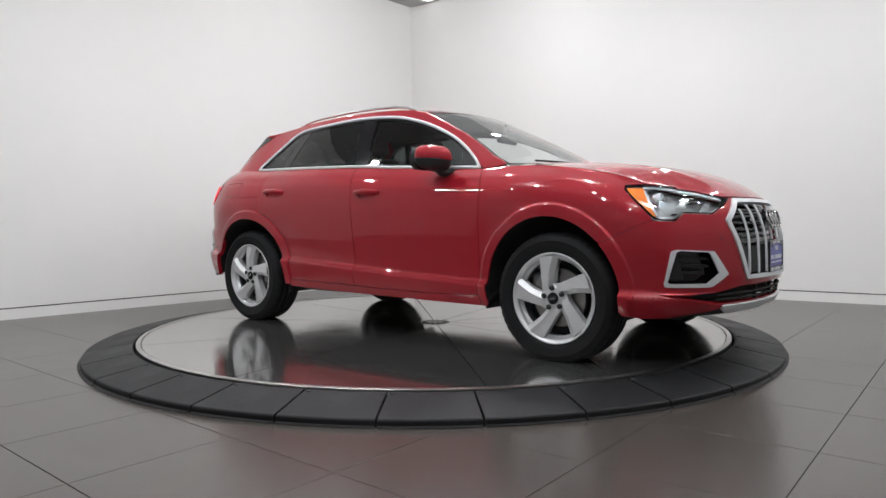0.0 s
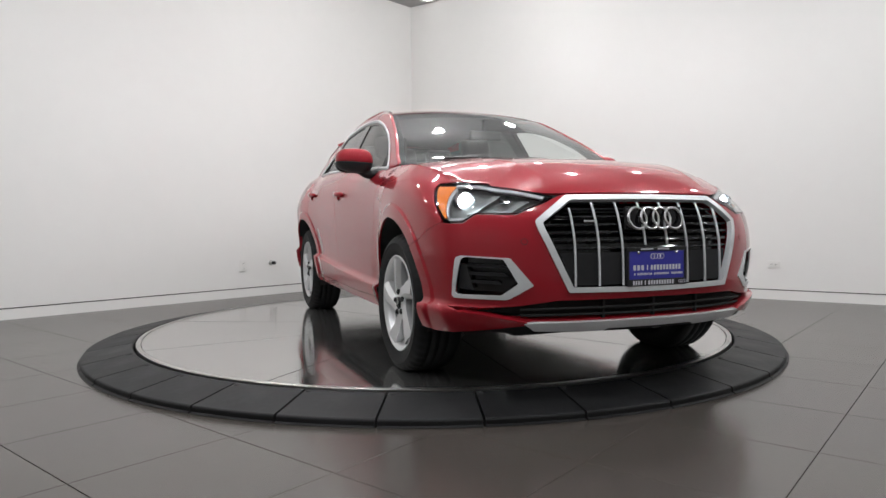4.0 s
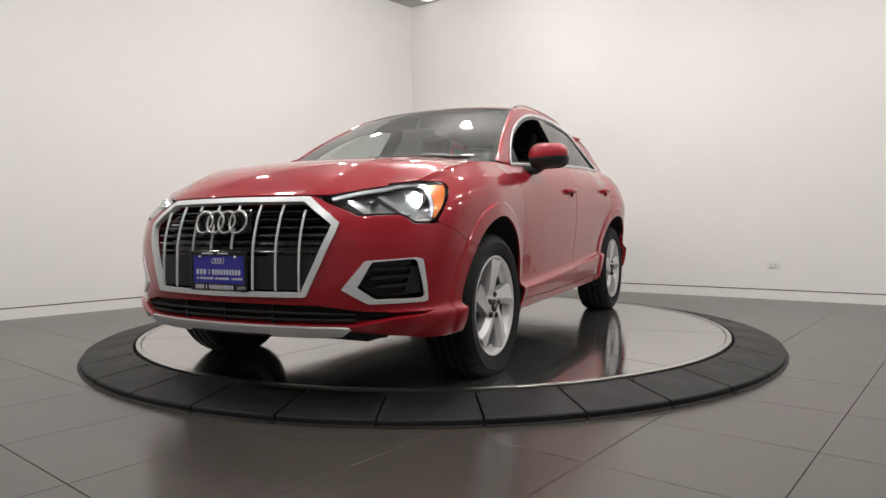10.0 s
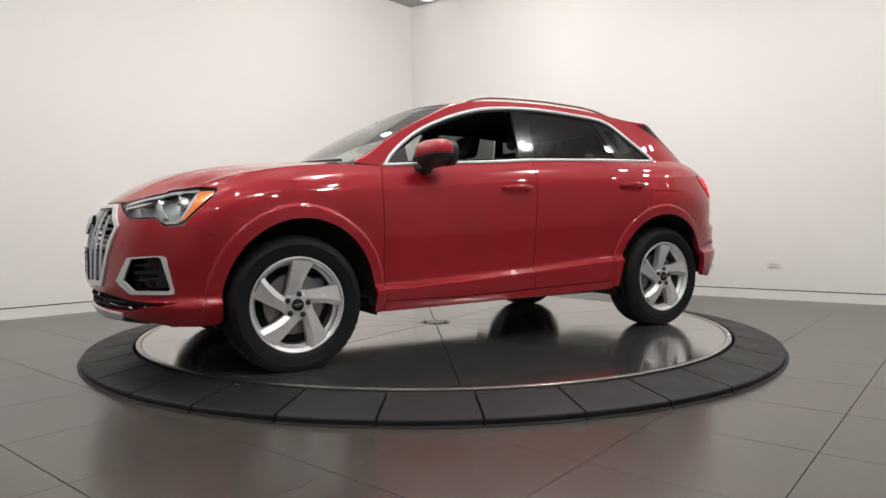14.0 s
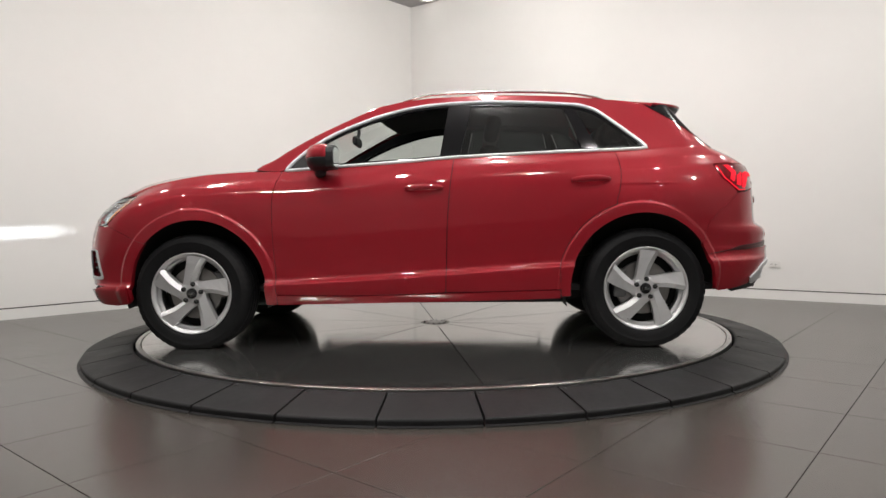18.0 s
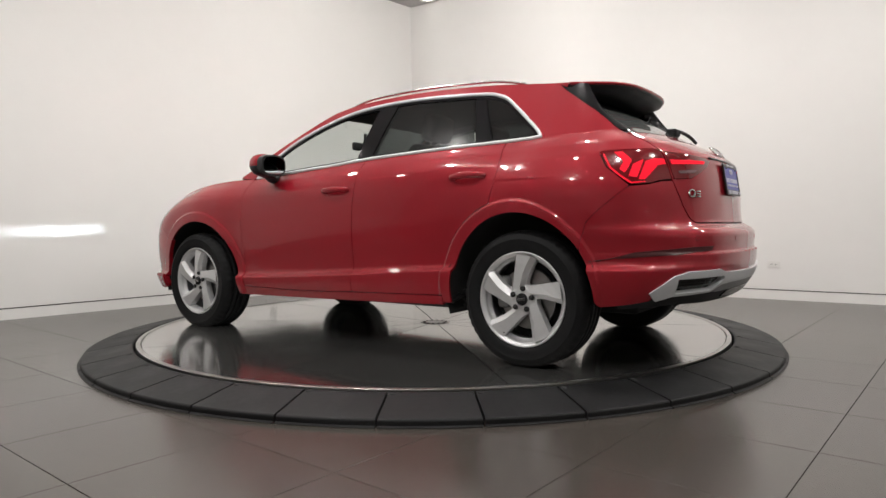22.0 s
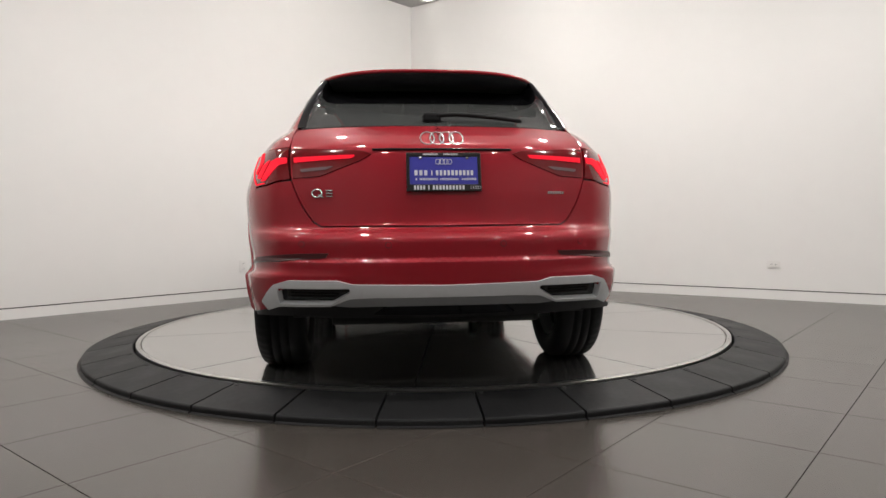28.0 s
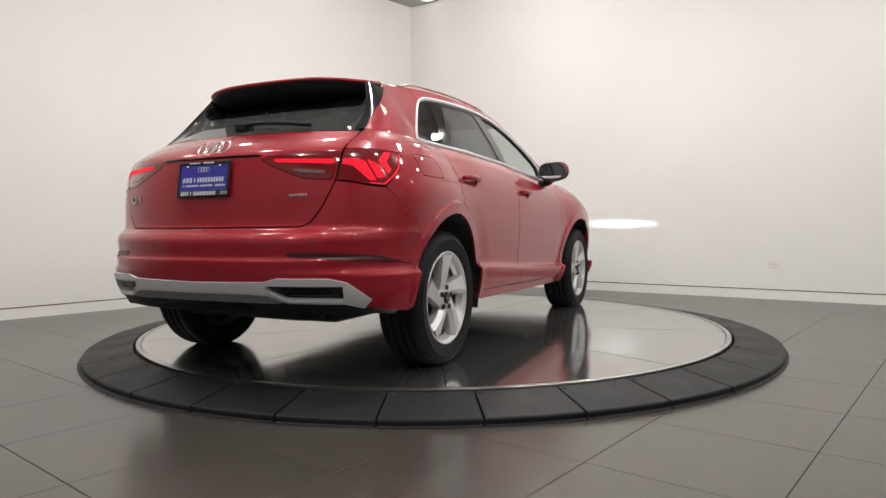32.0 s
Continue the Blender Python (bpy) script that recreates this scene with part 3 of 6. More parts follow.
def patch(name, outline, surf, normal, grid=(0.03, 0.02), holes=(), extra=(), lift=0.0, depth=0.012, gap=0.0, edge_step=0.012):
    """A panel: an outline in the plane of a surface, filled, lifted by lift and turned in at its edge by depth."""
    poly = np.asarray(outline, float)
    if gap:
        poly = inset(poly, gap)
    poly = resample(poly, edge_step, True)
    loops = [poly] + [resample(np.asarray(h, float), edge_step, True) for h in holes]
    lo, hi = poly.min(0), poly.max(0)
    gx = np.arange(lo[0], hi[0] + grid[0], grid[0])
    gz = np.arange(lo[1], hi[1] + grid[1], grid[1])
    g = np.stack(np.meshgrid(gx, gz), -1).reshape(-1, 2)
    if len(extra):
        g = np.vstack([g, np.asarray(extra, float)])
    keep = inside(poly, g)
    for h in loops[1:]:
        keep &= ~inside(h, g)
    g = g[keep]
    allb = np.vstack(loops)
    if len(g):
        near = np.ones(len(g), bool)
        lim = 0.35 * min(grid)
        for i in range(0, len(g), 4000):
            d2 = ((g[i:i + 4000, None, :] - allb[None]) ** 2).sum(-1).min(1)
            near[i:i + 4000] = d2 > lim * lim
        g = g[near]
    pts = np.vstack([allb, g])
    edges, o = [], 0
    for lp in loops:
        n = len(lp)
        edges += [(o + i, o + (i + 1) % n) for i in range(n)]
        o += n
    out = delaunay_2d_cdt([Vector(q) for q in pts], edges, [], 0, 1e-7)
    v2 = np.array([tuple(q) for q in out[0]])
    tri = np.array([tuple(q) for q in out[2]])
    cen = v2[tri].mean(1)
    ok = inside(poly, cen)
    for h in loops[1:]:
        ok &= ~inside(h, cen)
    tri = tri[ok]
    p = surf(v2[:, 0], v2[:, 1])
    nn = normal(v2[:, 0], v2[:, 1])
    p = p + nn * lift
    a, b, c = p[tri[:, 0]], p[tri[:, 1]], p[tri[:, 2]]
    face_n = np.cross(b - a, c - a)
    flip = (face_n * nn[tri[:, 0]]).sum(1) < 0
    tri[flip] = tri[flip][:, ::-1]
    verts, nor, faces = list(p), list(nn), [tuple(t) for t in tri]
    if depth:
        count = {}
        for t in tri:
            for i in range(3):
                e = (t[i], t[(i + 1) % 3])
                count[tuple(sorted(e))] = count.get(tuple(sorted(e)), 0) + 1
        for t in tri:
            for i in range(3):
                a, b = t[i], t[(i + 1) % 3]
                if count[tuple(sorted((a, b)))] == 1:
                    k = len(verts)
                    q = [p[b], p[a], p[a] - nn[a] * depth, p[b] - nn[b] * depth]
                    en = np.cross(q[1] - q[0], q[2] - q[0])
                    en /= np.linalg.norm(en) + 1e-12
                    verts += q
                    nor += [en] * 4
                    faces.append((k, k + 1, k + 2, k + 3))
    return make_mesh(name, verts, faces, np.array(nor))


def panel(name, outline, lift=0.0, **k):
    return patch(name, outline, skin, skin_normal, lift=lift, **k)


def arch_extra(which):
    out = []
    for dr in (-0.012, -0.007, -0.003, 0.0, 0.003, 0.007, 0.012, 0.03):
        out += oval(which, dr, -12, 192, 110)
    return on_side(out)


car = new("car")
tagged(car, "glossy red compact crossover car with silver alloy wheels", "car")

# window opening of the flank, in x and z
DLO_LOW = [(0.80, 1.056), (0.4, 1.082), (0.05, 1.102), (-0.22, 1.122), (-0.50, 1.134), (-0.78, 1.145), (-1.05, 1.154), (-1.33, 1.165)]
DLO_TOP = [(-1.382, 1.172), (-1.350, 1.212), (-1.28, 1.275), (-1.20, 1.345), (-1.11, 1.418), (-1.05, 1.445), (-0.95, 1.465), (-0.574, 1.485), (-0.298, 1.485), (-0.023, 1.463), (0.168, 1.421),
           (0.350, 1.360), (0.531, 1.278), (0.665, 1.190), (0.756, 1.112)]
dlo_low = smooth_path(DLO_LOW, 5)
dlo_top = smooth_path(DLO_TOP, 6)
DLO = np.vstack([dlo_low, dlo_top])
roofline = spl([(-1.72, 1.436), (-1.56, 1.456), (-1.4, 1.478), (-1.2, 1.500), (-0.9, 1.522), (-0.5, 1.533), (-0.1, 1.520), (0.1, 1.498), (0.236, 1.466), (0.394, 1.408), (0.577, 1.328),
                (0.714, 1.252), (0.852, 1.162), (0.975, 1.066)])

# door joints
SEAM_F = [(0.812, 1.06), (0.838, 0.985), (0.852, 0.90), (0.853, 0.75), (0.852, 0.623), (0.842, 0.40), (0.838, 0.316)]
SEAM_M = [(-0.226, 1.125), (-0.212, 1.02), (-0.200, 0.92), (-0.186, 0.75), (-0.180, 0.60), (-0.175, 0.42), (-0.172, 0.325)]
SEAM_R = [(-1.180, 1.158), (-1.192, 1.09), (-1.196, 1.02), (-1.185, 0.93), (-1.165, 0.858)]
seam_f, seam_m, seam_r = smooth_path(SEAM_F, 5), smooth_path(SEAM_M, 5), smooth_path(SEAM_R, 5)
# the rear door follows the flare's line down to the sill
r_flare = oval(FLARES[1], 0.004, 74, 14, 14)
rear_low = [(-0.842, 0.42), (-0.846, 0.340)]
creases = []
for dz in (-0.03, -0.012, -0.004, 0.0, 0.004, 0.012, 0.020, 0.026, 0.032, 0.040, 0.055):
    creases += [(x, float(crease(x)) + dz) for x in np.arange(-0.9, 0.95, 0.03)]
CREASE_EXTRA = on_side(creases)
F_EX, R_EX = arch_extra(FLARES[0]), arch_extra(FLARES[1])


def rev(p):
    return list(np.asarray(p)[::-1])


# front door
low = [(0.838, 0.316), (0.4, 0.309), (0.0, 0.316), (-0.172, 0.323)]
front_door_line = list(seam_f) + low[1:-1] + rev(seam_m) + rev([q for q in dlo_low if -0.226 < q[0] < 0.80])
CUPS = [[(x0 + 0.088 * math.cos(a), z0 - 0.010 + 0.030 * math.sin(a)) for a in np.linspace(0, 2 * math.pi, 28, endpoint=False)] for x0, z0 in ((-0.048, 0.940), (-1.018, 0.976))]
me = panel("front_door", on_side(front_door_line), gap=0.0022, grid=(0.022, 0.011), extra=CREASE_EXTRA, holes=[on_side(CUPS[0])])
door_fl, door_fr = both("front_door", me, PAINT, car)
# rear door
rear_door_line = list(seam_m) + [(-0.5, 0.331), (-0.85, 0.339)] + rev(rear_low)[1:] + rev(r_flare) + rev(seam_r) + rev([q for q in dlo_low if -1.18 < q[0] < -0.226])
me = panel("rear_door", on_side(rear_door_line), gap=0.0022, grid=(0.022, 0.011), extra=CREASE_EXTRA + R_EX, holes=[on_side(CUPS[1])])
door_rl, door_rr = both("rear_door", me, PAINT, car)
# front wing: from the door to the bumper joint
JOINT_F = [(1.858, 0.736), (1.822, 0.722), (1.753, 0.692), (1.700, 0.664), (1.655, 0.645), (1.612, 0.630)]
wing_top = [(x, float(belt(x))) for x in (0.975, 1.1, 1.22, 1.35, 1.45, 1.55, 1.65, 1.70, 1.75)]
wing = rev(seam_f)[:-1] + [(0.835, 1.058), (0.90, 1.056)] + wing_top + [(1.795, 0.919), (1.76, 0.919), (1.701, 0.916), (1.709, 0.893), (1.758, 0.846), (1.815, 0.793), (1.862, 0.744)] + JOINT_F
wing += oval(MOUTHS[0], 0, 43, 176, 34) + [(0.903, 0.33), (0.902, 0.254), (0.841, 0.254)]
me = panel("front_wing", on_side(wing), gap=0.0012, grid=(0.022, 0.011), extra=F_EX)
both("front_wing", me, PAINT, car)
# rear quarter with the pillar behind the side windows
REAR_JOINT = [(-1.655, 0.600), (-1.668, 0.665), (-1.690, 0.728), (-1.735, 0.775), (-1.805, 0.837), (-1.876, 0.897)]
quarter = list(seam_r) + list(r_flare) + rear_low + [(-0.847, 0.298), (-0.902, 0.300)]
quarter += oval(MOUTHS[1], 0, 3, 145, 34)
quarter_s = on_side(quarter) + on_side(REAR_JOINT)
quarter_s += on_side([(-1.868, 0.907), (-1.826, 0.944), (-1.772, 0.988), (-1.731, 1.057), (-1.737, 1.066), (-1.838, 1.072)])
quarter_s += on_tail([(0.662, 1.074), (0.655, 1.12), (0.650, 1.160)])
FIN_S = on_tail([(0.645, 1.182), (0.634, 1.242), (0.623, 1.300)]) + on_side([(-1.525, 1.373), (-1.475, 1.409), (-1.430, 1.441), (-1.398, 1.466)])
quarter_s += FIN_S + on_side([(x, float(roofline(x))) for x in np.arange(-1.36, -1.10, 0.05)])
quarter_s += on_side([(-1.10, 1.42)] + rev([q for q in dlo_top if q[0] < -1.12]) + [(-1.33, 1.165), (-1.25, 1.161)])
me = panel("rear_quarter", quarter_s, gap=0.0015, grid=(0.022, 0.011), extra=R_EX)
part("rear_quarter", me, PAINT, car)
FLAP = [(-1.425, 1.052), (-1.44, 1.066), (-1.62, 1.068), (-1.64, 1.055), (-1.628, 0.975), (-1.612, 0.962), (-1.44, 0.958), (-1.424, 0.972)]
flap = smooth_path(FLAP, 5, True)
me = panel("rear_quarter", quarter_s, gap=0.0015, grid=(0.022, 0.011), extra=R_EX, holes=[on_side(flap)])
me.materials.append(PAINT)
part("rear_quarter", mirrored(me), None, car)
me = panel("fuel_flap", on_side(flap), gap=0.0036, grid=(0.022, 0.011))
me.materials.append(PAINT)
part("fuel_flap", mirrored(me), None, car, "flush red fuel flap")
me = panel("joint", on_side(inset(flap, -0.01)), lift=-0.008, depth=0, grid=(0.05, 0.05))
me.materials.append(DARK_GAP)
part("joint", mirrored(me), None, car)
# roof side with the windscreen pillar
top_x = np.concatenate([np.arange(-1.10, 0.1, 0.06), np.arange(0.1, 0.97, 0.035), [0.972]])
pillar_top = lambda x: float(roofline(x)) - 0.026 * float(step(0.14, 0.60, x) * (1 - step(0.86, 0.97, x)))
cant = [(x, pillar_top(x)) for x in top_x] + [(0.90, 1.060), (0.815, 1.058)] + rev(dlo_top)[1:]
cant = [q for q in cant if q[0] > -1.11]
me = panel("roof_side", on_side(cant), grid=(0.03, 0.01))
both("roof_side", me, PAINT, car)
lap = [(-1.06, 1.449), (-1.06, float(roofline(-1.06))), (-1.14, float(roofline(-1.14))), (-1.14, 1.397)]
both("roof_seam", panel("roof_seam", on_side(lap), lift=-0.0015, depth=0, grid=(0.03, 0.01)), PAINT, car)


# ---- front bumper ----
def mirror_line(half):
    """A closed outline from its left half, which starts and ends on the middle."""
    return list(half) + [(-y, z) for y, z in rev(half) if abs(y) > 1e-6]


GRILLE_OUT = [(0, 0.846), (0.385, 0.843), (0.535, 0.738), (0.528, 0.700), (0.415, 0.438), (0, 0.434)]
FOG = [(2.130, 0.468), (2.126, 0.482), (2.086, 0.584), (1.960, 0.595), (1.940, 0.587), (1.906, 0.424), (1.914, 0.413), (2.072, 0.408), (2.082, 0.413)]
bumper_half = on_nose([(0, 0.853), (0.39, 0.850), (0.43, 0.836), (0.48, 0.812), (0.533, 0.793), (0.599, 0.763)])
bumper_half += on_side([(2.004, 0.766), (1.974, 0.768), (1.951, 0.730), (1.905, 0.730), (1.868, 0.734)] + [(x + 0.0004, z - 0.0008) for x, z in JOINT_F] + oval(MOUTHS[0], 0.0, 42, -8, 12) + [(1.716, 0.272), (1.79, 0.264), (1.88, 0.268)])
bumper_half += on_nose([(0.70, 0.288), (0.56, 0.312), (0, 0.314)])
mid = [(-s, z) for s, z in bumper_half[::-1] if abs(s) > 1e-6]
bumper_s = bumper_half + mid
grille_hole = on_nose(mirror_line(GRILLE_OUT))
fog_s = on_side(FOG)
fog_m = [(-s, z) for s, z in fog_s]
low_hole = on_nose(mirror_line([(0, 0.408), (0.46, 0.404), (0.62, 0.380), (0.735, 0.374), (0.80, 0.376), (0.845, 0.376), (0.80, 0.358), (0.735, 0.346), (0.66, 0.328), (0.56, 0.320), (0, 0.320)]))
me = panel("front_bumper", bumper_s, grid=(0.022, 0.014), holes=[grille_hole, fog_s, fog_m, low_hole], extra=F_EX + [(-s, z) for s, z in F_EX], depth=0.03)
bumper = part("front_bumper", me, PAINT, car)


def ring_panel(name, outer, inner, **k):
    return panel(name, outer, holes=[inner], **k)


# grille
grille = new("grille")
grille.parent = car
GR_IN = [(0, 0.826), (0.370, 0.823), (0.506, 0.730), (0.500, 0.702), (0.396, 0.458), (0, 0.454)]
me = ring_panel("grille_frame", on_nose(mirror_line(GRILLE_OUT)), on_nose(mirror_line(GR_IN)), lift=0.009, depth=0.022, grid=(0.01, 0.01))
part("grille_frame", me, SILVER, grille, "matt silver octagonal grille frame")
me = panel("grille_back", on_nose(mirror_line(GRILLE_OUT)), lift=-0.055, depth=0)
part("grille_back", me, GLOSS_BLACK, grille, "black grille backing")


def grille_half_width(z, inset_by=0.0):
    ys = np.array([0.365, 0.500, 0.494, 0.392])
    zs = np.array([0.819, 0.728, 0.702, 0.460])
    return float(np.interp(z, zs[::-1], ys[::-1])) - inset_by


def nose_pt(y, z, lift):
    s = s_of_y(abs(y), z)
    p = P(np.array([s]), np.array([z]))[0] + P_normal(np.array([s]), np.array([z]))[0] * lift
    return np.array([p[0], p[1] if y >= 0 else -p[1], p[2]])


for i, z in enumerate(np.arange(0.485, 0.82, 0.0345)):
    w = grille_half_width(z, 0.002)
    ys = np.linspace(-w, w, 33)
    fp = [nose_pt(y, z, -0.018) for y in ys]
    verts, faces = [], []
    for q in fp:
        for dx, dz in ((0.0, 0.004), (0.004, -0.002), (0.0, -0.008), (-0.022, -0.010), (-0.022, 0.002)):
            verts.append((q[0] + dx, q[1], q[2] + dz))
    for a in range(len(fp) - 1):
        for b in range(5):
            b2 = (b + 1) % 5
            faces.append((a * 5 + b, a * 5 + b2, (a + 1) * 5 + b2, (a + 1) * 5 + b))
    part("grille_slat", make_mesh("grille_slat", verts, faces, smooth=False), GLOSS_BLACK, grille)
me = panel("lower_insert", on_nose(mirror_line([(0, 0.603), (0.445, 0.603), (0.395, 0.468), (0, 0.466)])), lift=-0.012, depth=0.01)
part("lower_insert", me, BLACK_TRIM, grille, "black plastic lower grille insert")
for y in (-0.386, -0.281, -0.171, -0.058, 0.058, 0.171, 0.281, 0.386):
    top = 0.815 if abs(y) < 0.36 else 0.79
    low_z = 0.462
    zs = np.linspace(low_z, top, 26)
    mid_bar = abs(y) < 0.11
    verts, faces = [], []
    use = [z for z in zs if not mid_bar or z > 0.625]
    for z in use:
        q = nose_pt(y, z, 0.004)
        for dx, dy in ((0.0, -0.0042), (0.005, 0.0), (0.0, 0.0042), (-0.007, 0.003), (-0.007, -0.003)):
            verts.append((q[0] + dx, q[1] + dy, q[2]))
    for a in range(len(use) - 1):
        for b in range(5):
            b2 = (b + 1) % 5
            faces.append((a * 5 + b, (a + 1) * 5 + b, (a + 1) * 5 + b2, a * 5 + b2))
    part("grille_bar", make_mesh("grille_bar", verts, faces, smooth=False), SILVER, grille)


def ring_badge(parent, centre, radius, thick, pitch, normal_x, tilt):
    for i in range(4):
        y = centre[1] + (i - 1.5) * pitch
        path = [(centre[0] + math.sin(a) * radius * tilt * -normal_x + 0.0008 * (i % 2), y + math.cos(a) * radius, centre[2] + math.sin(a) * radius) for a in np.linspace(0, 2 * math.pi, 40, endpoint=False)]
        v, f = tube(path, thick, 8, True, up=(1, 0, 0))
        part("ring", make_mesh("ring", v, f), CHROME, parent, "chrome ring of the emblem")


badge = nose_pt(0.0, 0.745, 0.0)
ring_badge(grille, (badge[0] + 0.022, 0.0, 0.745), 0.0455, 0.0065, 0.0635, 1, 0.28)
part("badge_base", box(0.012, 0.30, 0.10, (badge[0] + 0.002, 0.0, 0.745), 0.005, rot=None), GLOSS_BLACK, grille, "black emblem backing")
part("badge_strip", box(0.006, 0.060, 0.010, (nose_pt(-0.3, 0.735, 0)[0] + 0.006, -0.31, 0.735), 0.002), CHROME, grille, "small chrome lettering strip")


def number_plate(name, at, lean, turn):
    """A blue dealer plate in a black frame; its print is kept as plain bars."""
    root = new(name)
    root.parent = car
    root.matrix_basis = pose(*at, 0, lean, turn)
    root["label"] = "blue dealer plate with white print in a black frame"
    part("plate", box(0.004, 0.290, 0.120, (0.004, 0, 0.004), 0.002), PLATE_BLUE, root, "blue plate")
    for z, h in ((0.073, 0.018), (-0.070, 0.030)):
        part("frame_bar", box(0.010, 0.318, h, (0.004, 0, z), 0.003), PLATE_BLACK, root, "black plate frame")
    for y in (-0.152, 0.152):
        part("frame_bar", box(0.010, 0.014, 0.146, (0.004, y, 0.003), 0.003), PLATE_BLACK, root, "black plate frame")
    rows = [(0.0735, 0.007, [(-0.056, 0.066), (0.030, 0.062)], 0.010), (-0.006, 0.022, [(-0.098, 0.062), (-0.0515, 0.008), (0.045, 0.165)], 0.007),
            (-0.033, 0.009, [(-0.118, 0.010), (-0.066, 0.078), (0.022, 0.080), (0.106, 0.062)], 0.007), (-0.070, 0.018, [(-0.105, 0.052), (-0.066, 0.008), (0.018, 0.140)], 0.010)]
    for z, h, bars, x in rows:
        for y, w in bars:
            n = max(1, int(w / (h * 0.72)))
            for k in range(n):
                cw = w / n
                yy = y - w / 2 + cw * (k + 0.5)
                part("print_bar", box(0.0012, cw * 0.62, h, (x, yy, z), 0), PLATE_WHITE, root)
    for k in range(4):
        path = [(0.0075, -0.024 + k * 0.016 + 0.011 * math.cos(a), 0.042 + 0.011 * math.sin(a)) for a in np.linspace(0, 2 * math.pi, 18, endpoint=False)]
        v, f = tube(path, 0.0013, 5, True, up=(1, 0, 0))
        part("print_ring", make_mesh("print_ring", v, f), PLATE_WHITE, root)
        path = [(0.0102, 0.118 + k * 0.0105 + 0.006 * math.cos(a), -0.070 + 0.006 * math.sin(a)) for a in np.linspace(0, 2 * math.pi, 14, endpoint=False)]
        v, f = tube(path, 0.0009, 5, True, up=(1, 0, 0))
        part("print_ring", make_mesh("print_ring", v, f), PLATE_WHITE, root)
    for y in (-0.10, 0.10):
        v, f = lathe([(0.0005, 0.012), (0.006, 0.012), (0.0065, 0.006)], 12, "x")
        part("screw", make_mesh("screw", v, f), CHROME, root, m=pose(0, y, 0.058))
    return root


number_plate("front_plate", (2.228, -0.006, 0.540), 0, 0)

# fog lamp pockets
FOG_IN = [(2.102, 0.476), (2.072, 0.578), (1.974, 0.589), (1.960, 0.582), (1.924, 0.440), (1.931, 0.429), (2.062, 0.426)]
me = ring_panel("fog_frame", on_side(FOG), on_side(FOG_IN), lift=0.004, depth=0.008, grid=(0.01, 0.01))
both("fog_frame", me, SILVER, car, "matt silver intake frame")
me = panel("fog_pocket", on_side(FOG), lift=-0.05, depth=0)
both("fog_pocket", me, GLOSS_BLACK, car, "black side intake")
for z0 in (0.470, 0.505, 0.540):
    x0 = 2.08 if z0 > 0.49 else 2.065
    me = panel("fog_slat", on_side([(x0, z0), (1.95, z0 + 0.008), (1.946, z0 + 0.02), (x0 - 0.008, z0 + 0.014)]), lift=-0.018, depth=0.02, grid=(0.02, 0.01))
    both("fog_slat", me, BLACK_TRIM, car)
me = panel("fog_block", on_side([(1.99, 0.45), (1.935, 0.45), (1.952, 0.56), (1.972, 0.56)]), lift=-0.014, depth=0.03, grid=(0.02, 0.01))
both("fog_block", me, BLACK_TRIM, car, "black plastic block")
# lower intake, its bars and the skid strip
me = panel("intake_back", [(s, z) for s, z in low_hole], lift=-0.045, depth=0)
part("intake_back", me, LINER, car, "black lower air intake")
for z in (0.338, 0.368):
    v, f = tube([nose_pt(y, z, -0.012) for y in np.linspace(-0.60, 0.60, 25)], 0.006, 6)
    part("intake_bar", make_mesh("intake_bar", v, f), LINER, car)
for y in (-0.25, 0.0, 0.25):
    part("intake_post", box(0.02, 0.012, 0.080, tuple(nose_pt(y, 0.36, -0.02)), 0.003), BLACK_TRIM, car)
skid = on_nose(mirror_line([(0, 0.316), (0.54, 0.315), (0.580, 0.311), (0.535, 0.280), (0.24, 0.273), (0.22, 0.284), (0, 0.284)]))
part("front_skid", panel("front_skid", skid, lift=0.014, depth=0.02, grid=(0.02, 0.01)), SILVER, car, "matt silver front skid strip")
lip = on_nose([(0.575, 0.318), (0.66, 0.334), (0.735, 0.350)]) + on_side([(1.95, 0.360), (1.85, 0.366), (1.76, 0.368), (1.722, 0.368), (1.718, 0.275), (1.80, 0.264), (1.90, 0.268)]) + on_nose([(0.70, 0.286), (0.56, 0.306)])
both("bumper_lip", panel("bumper_lip", lip, lift=0.013, depth=0.03, grid=(0.025, 0.012)), PAINT, car, "red lip under the bumper")
chin = on_nose(mirror_line([(0, 0.300), (0.55, 0.300), (0.70, 0.288), (0.69, 0.262), (0, 0.258)]))
part("front_chin", panel("front_chin", chin, lift=-0.004, depth=0.05), BLACK_TRIM, car, "black plastic chin under the bumper")

# ---- headlamps ----
HEAD = on_nose([(0.434, 0.842), (0.50, 0.862), (0.565, 0.880), (0.66, 0.897)]) + on_side([(1.90, 0.902), (1.80, 0.915), (1.704, 0.914), (1.714, 0.894), (1.763, 0.848), (1.82, 0.797), (1.871, 0.745), (1.907, 0.736), (1.947, 0.736), (1.971, 0.774), (2.004, 0.772)]) + on_nose([(0.599, 0.769), (0.533, 0.799), (0.48, 0.818)])
lamp_l = new("headlamp")
lamp_l.parent = car
lamp_r = new("headlamp")
lamp_r.parent = car
for lp in (lamp_l, lamp_r):
    lp["label"] = "slim clear headlamp with white light and amber corner"


def twin(name, me, mat, label=""):
    a = part(name, me, mat, lamp_l, label)
    return a, part(name, mirrored(me), None, lamp_r, label)


